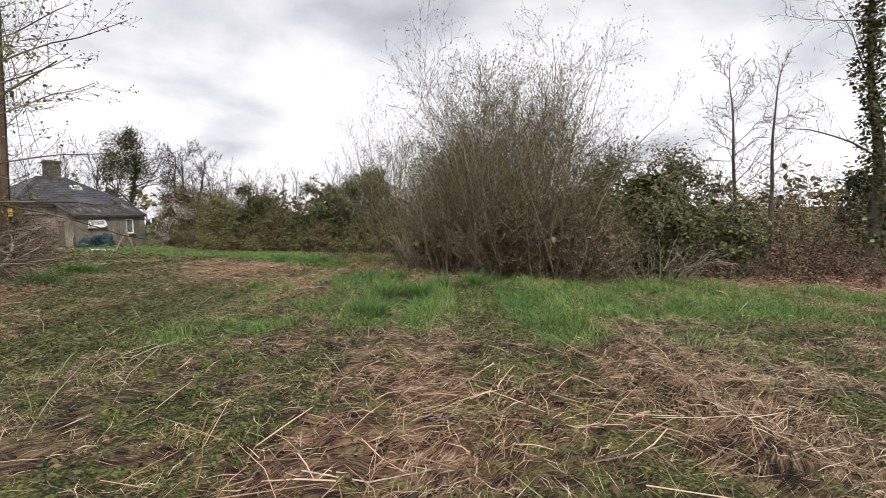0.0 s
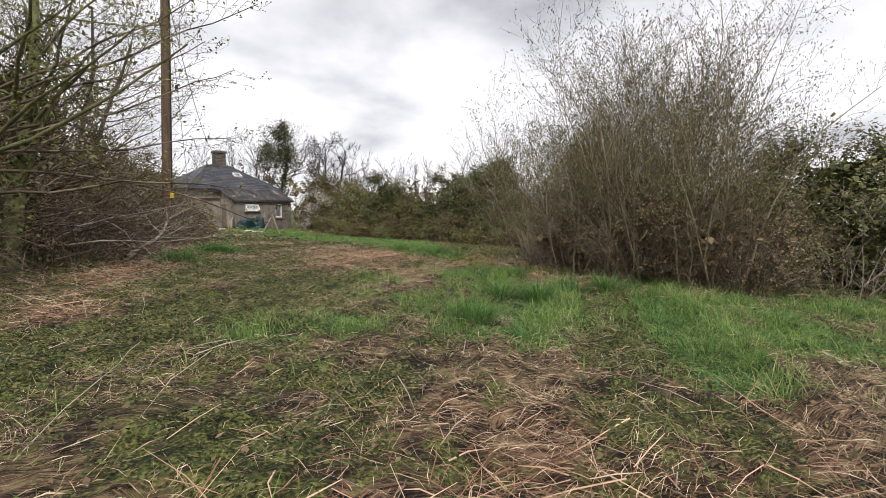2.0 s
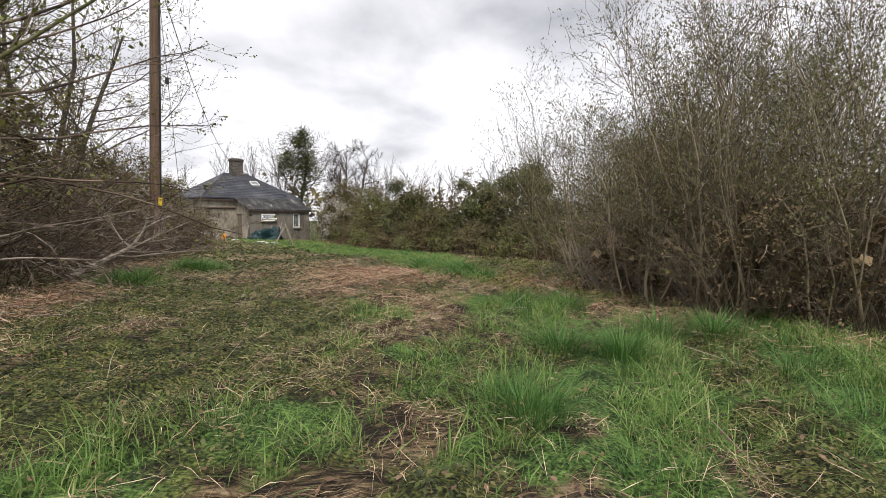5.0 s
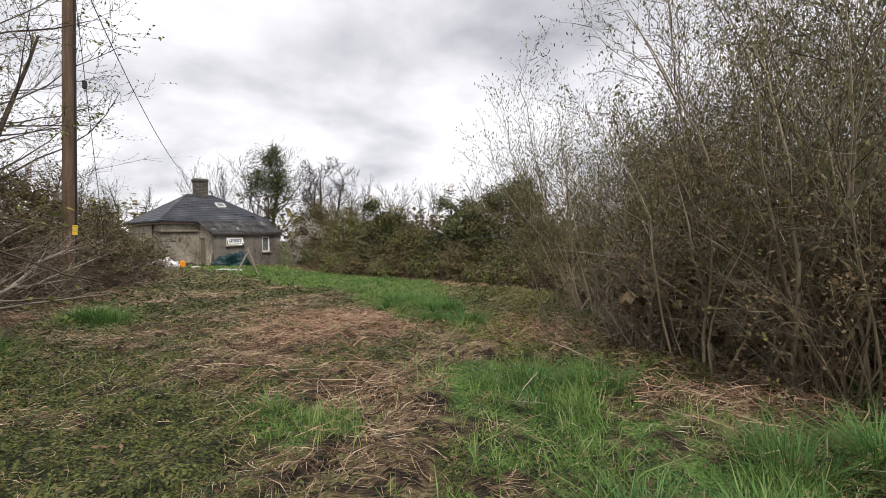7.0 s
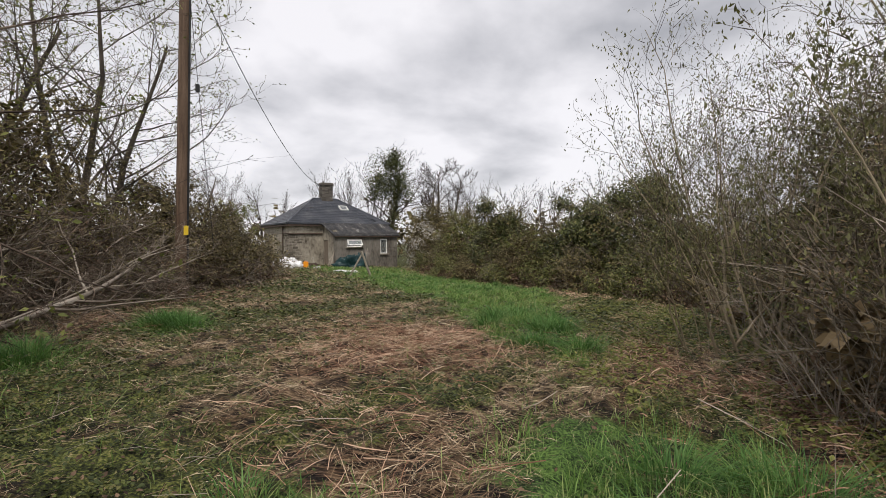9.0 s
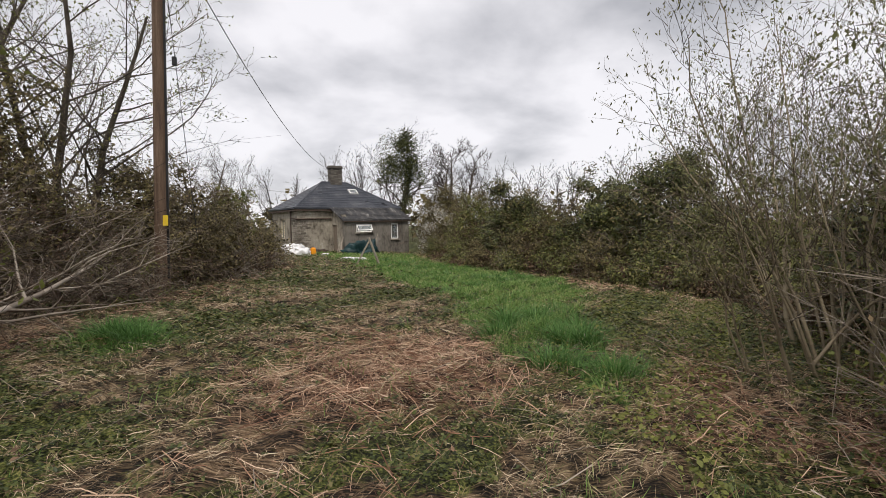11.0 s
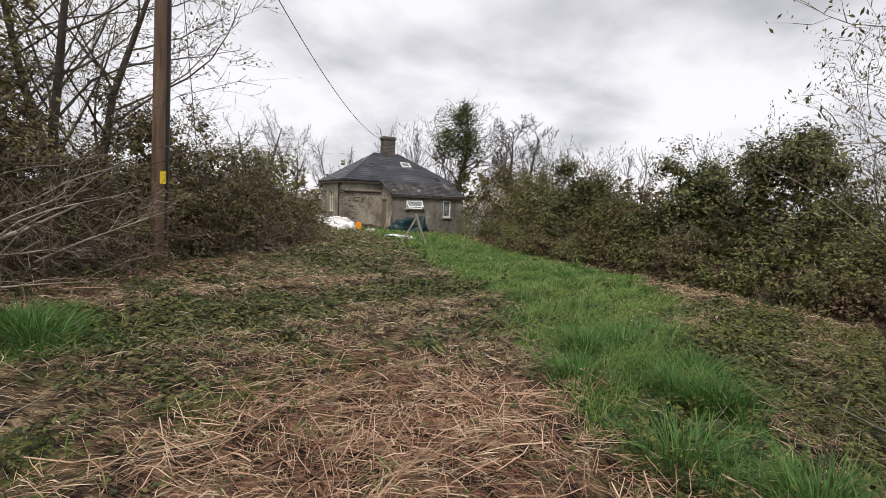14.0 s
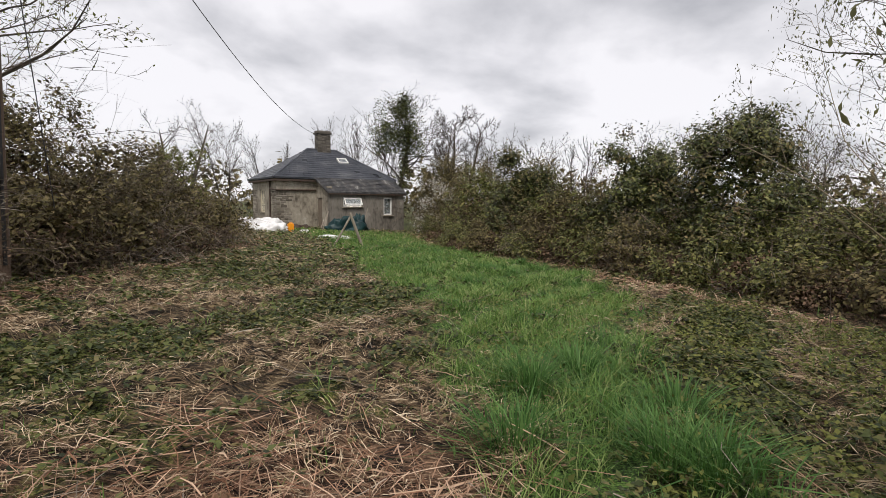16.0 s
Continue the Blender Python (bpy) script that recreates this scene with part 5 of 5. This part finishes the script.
for i, (x, y, rx, ry, h, lv) in enumerate(((-4.0, 22.8, 1.2, 1.2, 1.9, 7000), (-3.6, 25.2, 1.3, 1.3, 1.9, 8000), (-3.5, 27.6, 1.3, 1.3, 1.9, 8000), (-3.7, 30.2, 1.4, 1.4, 2.0, 7000), (-5.0, 24.0, 1.6, 1.5, 3.9, 15000), (-5.0, 27.6, 1.7, 1.6, 3.6, 14000), (-5.0, 32.0, 1.7, 1.7, 2.2, 6500), (-7.6, 22.2, 2.0, 2.0, 4.9, 10000), (-4.4, 34.6, 1.3, 1.3, 1.5, 4000))):
    shrub("bramble_bank", x, y, rx, ry, h, 110 + i, "olive-green bramble and hawthorn mass with dead canes", M["hedge_leaf"], leaves=int(lv * 0.8), leaf_size=0.06, core=900, cane_count=110, twigs=4, twig=M["twig_pale"] if i % 2 else M["twig"], arch=1.4 if h < 2.5 else 0.5, cane_r=0.009, group="bramble bank", dead=1500)
FAN = dict(thin=0.36, kids=[13, 7, 5], spread=[40, 40, 42], lift=[0.02, 0.03, 0.05, 0.05])
tree("alder_tree", -4.85, 11.2, 7.2, 0.17, 201, "mossy ivy-flecked tree with wide budding branches", M["mossy_bark"], M["willow_twig"], M["young"], 0.04, 2, cfg=dict(FAN, kids=[13, 8, 5], spread=[62, 46, 44], ratio=[0.62, 0.48, 0.42], lift=[0.02, 0.015, 0.04, 0.06], bare=[0.2, 0.12, 0.1], wander=[0.06, 0.10, 0.14, 0.18]), forks=2, group="left trees", ivy=4200, ivy_r=0.34, ivy_h=(0.0, 0.62), ivy_size=0.06)
tree("alder_tree", -7.6, 15.0, 8.5, 0.14, 202, "grey budding tree behind the scrub", M["bark"], M["twig"], M["young"], 0.035, 1, cfg=FAN, forks=2, group="left trees")
tree("alder_tree", -6.5, 23.2, 10.0, 0.13, 203, "grey tree with spreading twigs and pale young buds", M["bark"], M["willow_twig"], M["young"], 0.04, 1, cfg=dict(FAN, spread=[54, 44, 42], kids=[16, 9, 5], ratio=[0.56, 0.5, 0.45], bare=[0.18, 0.12, 0.1], rmin=0.008), forks=3, group="left trees")
tree("alder_tree", -9.0, 20.5, 9.0, 0.17, 204, "grey budding tree behind the scrub", M["bark"], M["twig"], M["young"], 0.04, 1, cfg=FAN, forks=2, group="left trees")
tree("hawthorn_tree", -4.6, 30.5, 3.4, 0.06, 205, "small hawthorn in fresh leaf", M["bark"], M["twig"], M["young"], 0.06, 2, cfg=dict(FAN, kids=[9, 6, 4], bare=[0.1, 0.1, 0.1]), forks=3, group="left trees")

# long bare boughs that arch out over the grass
rnd = np.random.default_rng(77)
bough = empty("arching_bough", Matrix.Translation((-4.75, 11.25, float(gz(-4.75, 11.25)))), "long bare arching boughs with opening buds", "branch")
for k, (z, ln, el) in enumerate(((1.9, 4.6, 0.22), (2.5, 5.0, 0.32), (3.0, 4.8, 0.42), (2.2, 4.0, 0.12), (3.2, 4.2, 0.65), (1.5, 3.6, 0.2), (2.8, 3.6, 0.9))):
    segs, tips = [[], [], []], []
    d = unit(np.array([1.0, 0.15 + 0.28 * rnd.normal(), el]))
    grow(segs, tips, np.array([-0.1, 0.0, z * 0.9]), d, ln, 0.028, 0, dict(pieces=[10, 5, 3], kids=[12, 5], wander=[0.11, 0.13, 0.15], lift=[0.0, 0.05, 0.06], spread=[42, 38], ratio=[0.3, 0.4], bare=[0.15, 0.2], rmin=0.004, taper=0.2), rnd)
    b = part("bough", tube_mesh("bough", segs[0] + segs[1] + segs[2], 4), M["twig"], bough)
    stuff(part("bud_mass", leaf_mesh("bud_mass", np.array(tips), 0.035, 0.1, 1.8), M["young"], b))

# the fallen dead limb
log = empty("fallen_limb", Matrix.Translation((-3.05, 13.5, float(gz(-3.05, 13.5)))), "pale dead fallen limb lying out of the scrub", "branch")
for k, (p, d, ln, r) in enumerate((((-0.3, -0.3, 0.14), (0.75, 5.4, 0.42), 5.4, 0.07), ((-0.3, 0.6, 0.2), (1.0, 0.6, 0.55), 1.7, 0.022), ((-0.5, 2.6, 0.3), (1.0, 0.5, 0.7), 2.2, 0.024), ((-0.4, 4.6, 0.3), (1.0, 0.3, 0.6), 2.0, 0.024), ((-0.5, 3.6, 0.5), (1.0, -0.2, 0.2), 1.7, 0.02), ((-1.0, -1.5, 0.5), (1.0, -0.3, 0.2), 1.8, 0.02))):
    segs, tips = [[], [], []], []
    grow(segs, tips, np.array(p), unit(np.array(d)), ln, r, 0, dict(pieces=[9, 5, 3], kids=[9, 4], wander=[0.05, 0.18, 0.2], lift=[0.0, 0.03, 0.03], spread=[44, 42], ratio=[0.35, 0.42], bare=[0.3, 0.2], rmin=0.004, taper=0.2), rnd)
    part("limb", tube_mesh("limb", segs[0] + segs[1] + segs[2], 4), M["twig_pale"], log)

# ---------------------------------------------------------------- hedge on the far side of the lane
HEDGE = "olive hedge shrub tangled with bramble"
for i, (x, y, rx, h, kind, lv) in enumerate((
        (7.0, 44.4, 1.7, 4.9, "blossom", 7000), (5.9, 43.3, 0.9, 3.2, "blossom", 3000), (8.2, 40.2, 1.7, 4.3, "leaf", 7000), (6.6, 41.6, 1.0, 2.9, "blossom", 3000), (7.6, 36.0, 1.7, 3.7, "young", 5000), (8.7, 33.2, 1.25, 4.2, "ivy", 8500), (9.6, 34.5, 1.6, 3.6, "leaf", 6000),
        (9.4, 30.8, 1.4, 2.7, "leaf", 6500), (10.5, 29.8, 1.2, 2.4, "young", 5000), (11.2, 28.6, 1.25, 4.7, "ivy", 9500), (11.7, 26.6, 1.0, 2.0, "young", 4500), (12.3, 25.2, 1.45, 4.9, "ivy", 11000),
        (13.1, 23.0, 1.3, 2.0, "young", 5000), (13.5, 21.2, 1.5, 2.2, "young", 5500), (14.3, 18.6, 1.7, 2.6, "leaf", 5000), (14.0, 15.2, 1.8, 2.8, "leaf", 4500), (12.2, 12.4, 1.7, 2.9, "leaf", 4500))):
    if kind == "ivy":
        shrub("ivy_bush", x, y, rx, rx, h, 300 + i, "tall dark ivy-covered bush in the hedge", M["ivy"], leaves=int(lv * 2.2), leaf_size=0.066, cane_count=60, rough=0.35, core=1600, group="ivy bushes", second=M["hedge_leaf"], second_n=1800, second_size=0.07)
    elif kind == "blossom":
        shrub("blackthorn_bush", x, y, rx, rx, h, 300 + i, "blackthorn bush in white blossom beside the cottage", M["hedge_leaf"], leaves=int(lv * 1.6), leaf_size=0.085, core=3000, cane_count=60, second=M["blossom"], second_n=4200, second_size=0.055, group="hedge shrubs")
    else:
        shrub("hedge_shrub", x, y, rx, rx * 1.1, h, 300 + i, HEDGE, M["hedge_leaf"] if kind == "leaf" else M["hedge_bramble"], leaves=int(lv * 1.15), leaf_size=0.06, core=900, cane_count=90, twigs=3, rough=0.5, twig=M["twig"], arch=0.6, group="hedge shrubs", second=M["young"], second_n=1500, second_size=0.05, dead=1000)
for i, (x, y, rx, h) in enumerate(((6.0, 39.6, 1.3, 1.5), (6.2, 38.0, 1.2, 1.1), (6.4, 35.6, 1.3, 1.2), (5.9, 33.8, 0.9, 0.7), (7.2, 32.6, 1.3, 1.4), (8.3, 30.6, 1.2, 1.4), (9.2, 28.8, 1.2, 1.4), (10.2, 27.0, 1.2, 1.5), (10.9, 25.0, 1.2, 1.5), (11.4, 22.8, 1.3, 1.5), (11.8, 20.6, 1.4, 1.4), (12.0, 18.2, 1.4, 1.2), (10.6, 16.6, 1.2, 1.0))):
    shrub("bramble_mound", x, y, rx * (0.85 + 0.3 * (i % 3) / 2), rx, h * (0.7 + 0.35 * (i * 7 % 5) / 4), 340 + i, "low mound of olive bramble and dead canes", M["hedge_leaf"] if i % 3 == 1 else M["hedge_bramble"], leaves=4200, leaf_size=0.055, cane_count=80, twigs=2, twig=M["twig_pale"] if i % 2 else M["twig"], arch=2.2, cane_r=0.008, group="bramble mounds", dead=2200)

# ---------------------------------------------------------------- trees beyond
BARE = dict(kids=[13, 8, 6], pieces=[8, 6, 4, 2], rmin=0.016, spread=[50, 44, 42], taper=0.12)
ivy_tree = tree("ivy_clad_tree", 4.2, 53.0, 10.6, 0.24, 401, "tree with a heavy ivy-clad crown behind the cottage", M["bark"], M["far_twig"], cfg=dict(BARE, bare=[0.4, 0.2, 0.15]), group="trees beyond", ivy=3500, ivy_r=0.7, ivy_h=(0.1, 0.7), ivy_size=0.12, sides=4)
q = np.concatenate([blob_points(np.random.default_rng(9 + k), n, r, r, h, 0.9, 0.2, 5 + k, 0.2) + np.array([dx, 0, dz]) for k, (n, r, h, dx, dz) in enumerate(((5000, 1.7, 3.2, -0.1, 6.4), (2600, 1.2, 2.4, 0.8, 5.6), (2600, 1.1, 2.2, -1.1, 5.8), (1500, 0.9, 1.6, 0.3, 8.6)))])
stuff(part("ivy", leaf_mesh("ivy", q, 0.10, 0.3, 1.2), M["ivy"], ivy_tree))
tree("bare_tree", 8.6, 53.5, 10.6, 0.22, 402, "round-headed bare tree behind the hedge", M["bark"], M["far_twig"], cfg=dict(BARE, thin=0.42, kids=[15, 9, 7], spread=[50, 46, 42], bare=[0.38, 0.2, 0.15], ratio=[0.42, 0.5, 0.45], lift=[0.02, 0.05, 0.06, 0.05], wander=[0.09, 0.15, 0.18, 0.2], rmin=0.022), forks=3, group="trees beyond", sides=4)
for i, (x, y, h) in enumerate(((-1.5, 66, 9.5), (1.5, 68, 10.5), (4.5, 70, 11), (13.5, 60, 9.5), (17, 58, 9), (20, 55, 8.5), (24, 50, 8.5), (-14, 70, 9.5), (-9, 66, 8.0), (29, 52, 8.5), (34, 45, 8))):
    tree("distant_tree", x, y, h, 0.12, 410 + i, "slim bare tree in the distance", M["far_twig"], M["far_twig"], cfg=dict(BARE, kids=[14, 7, 4], rmin=0.018, spread=[30, 30, 32], bare=[0.2, 0.15, 0.1], wander=[0.03, 0.06, 0.08, 0.1]), forks=2, group="distant trees", sides=3)
tree("bare_tree", -15.5, 62, 10.2, 0.3, 430, "round-headed bare tree beyond the cottage", M["bark"], M["far_twig"], cfg=dict(BARE, spread=[58, 50, 45], bare=[0.3, 0.2, 0.15], rmin=0.016), forks=2, group="trees beyond", sides=4)
tree("alder_tree", 25.0, 10.6, 10.6, 0.13, 440, "slender bare alder tree in winter twig", M["bark"], M["far_twig"], cfg=dict(BARE, spread=[62, 45, 42], kids=[24, 7, 4], ratio=[0.3, 0.5, 0.45], thin=0.34, rmin=0.016, taper=0.08), group="alders", sides=3)
tree("alder_tree", 24.6, 8.9, 11.4, 0.13, 441, "slender bare alder tree in winter twig", M["bark"], M["far_twig"], cfg=dict(BARE, spread=[62, 45, 42], kids=[24, 7, 4], ratio=[0.28, 0.45, 0.45], thin=0.34, rmin=0.012, taper=0.08), group="alders", sides=3)
tree("ivy_clad_tree", 21.6, 4.9, 15.0, 0.26, 442, "large bare tree with ivy up its trunk", M["bark"], M["far_twig"], cfg=dict(BARE, thin=0.26, spread=[66, 48, 44], kids=[16, 9, 6], bare=[0.3, 0.2, 0.15], ratio=[0.36, 0.5, 0.45], rmin=0.01), group="trees beyond", ivy=5000, ivy_r=0.6, ivy_h=(0.05, 0.75), ivy_size=0.13, sides=4)
for i, (x, y, rx, h) in enumerate(((19, 13, 2.4, 2.2), (22, 14.5, 3, 3.0), (27, 9, 3, 2.4), (26, 5, 2.8, 2.0), (25, 1.0, 2.8, 2.2), (32, 4, 3.2, 3.0), (23, -2.5, 2.6, 2.2), (28, 14, 3.4, 3.6), (17.5, 9.6, 1.6, 1.4), (34, 10, 4, 4.2), (16, 24, 2.5, 3.6), (17, 30, 3, 4.2), (14, 36, 3, 4.6), (10.5, 44, 3, 4.6), (22, 22, 3, 4))):
    shrub("field_hedge_shrub", x, y, rx, rx, h, 460 + i, "brownish overgrown hedge shrub in the distance", M["tan_leaf"], leaves=2400, leaf_size=0.06, core=400, cane_count=70, twigs=2, twig=M["far_twig"], arch=0.5, cane_r=0.018, group="field hedge", dead=1500)
for i, (x, y, rx, h) in enumerate(((11.5, 4.8, 1.6, 0.6), (13.5, 5.8, 1.8, 0.75), (15.0, 3.4, 1.8, 0.65), (13.2, 2.6, 1.5, 0.5), (17.2, 5.0, 2.0, 0.9), (16.6, 1.4, 1.8, 0.7), (14.5, 8.2, 1.8, 1.0))):
    shrub("dead_bramble_mound", x, y, rx, rx, h, 490 + i, "reddish-brown mound of dead bramble canes", M["litter"], leaves=2600, leaf_size=0.045, cane_count=140, twigs=3, twig=M["twig"], arch=2.4, cane_r=0.008, group="dead bramble mounds")
for i in range(6):
    tree("conifer", 46 + i * 1.6, 9.5 + rng.uniform(-1, 1), rng.uniform(4.6, 6.0), 0.15, 510 + i, "dark green conifer in the distance", M["conifer"], M["conifer"], M["conifer"], 0.15, 8, cfg=dict(pieces=[6, 3, 2], kids=[34, 5], wander=[0.02, 0.06, 0.1], lift=[0.02, -0.02, 0], spread=[80, 50], ratio=[0.26, 0.4], bare=[0.05, 0.1], rmin=0.02), group="conifers", sides=3)
# distant woodland that closes the view
for i in range(46):
    w = radians(-125 + 250 * i / 45)
    d = 85 + 14 * math.sin(i * 2.3)
    shrub("distant_wood", d * math.sin(w), d * math.cos(w) + 8, 8.5, 7, 5.5 + 2.0 * math.sin(i * 1.7), 600 + i, "hazy distant belt of bare woodland", M["hedge_leaf"], leaves=450, leaf_size=0.6, cane_count=18, twig=M["far_twig"], arch=0.3, cane_r=0.05, twigs=2, group="distant woods", spread=0.3)
# what stands behind the walker
for i in range(9):
    w = radians(120 + 120 * i / 8)
    shrub("hedge_shrub", 2 + 14 * math.sin(w), 2 + 14 * math.cos(w), 2.4, 2.2, 3.0, 700 + i, HEDGE, M["hedge_leaf"], leaves=1500, leaf_size=0.12, cane_count=20, twigs=1, group="hedge shrubs")
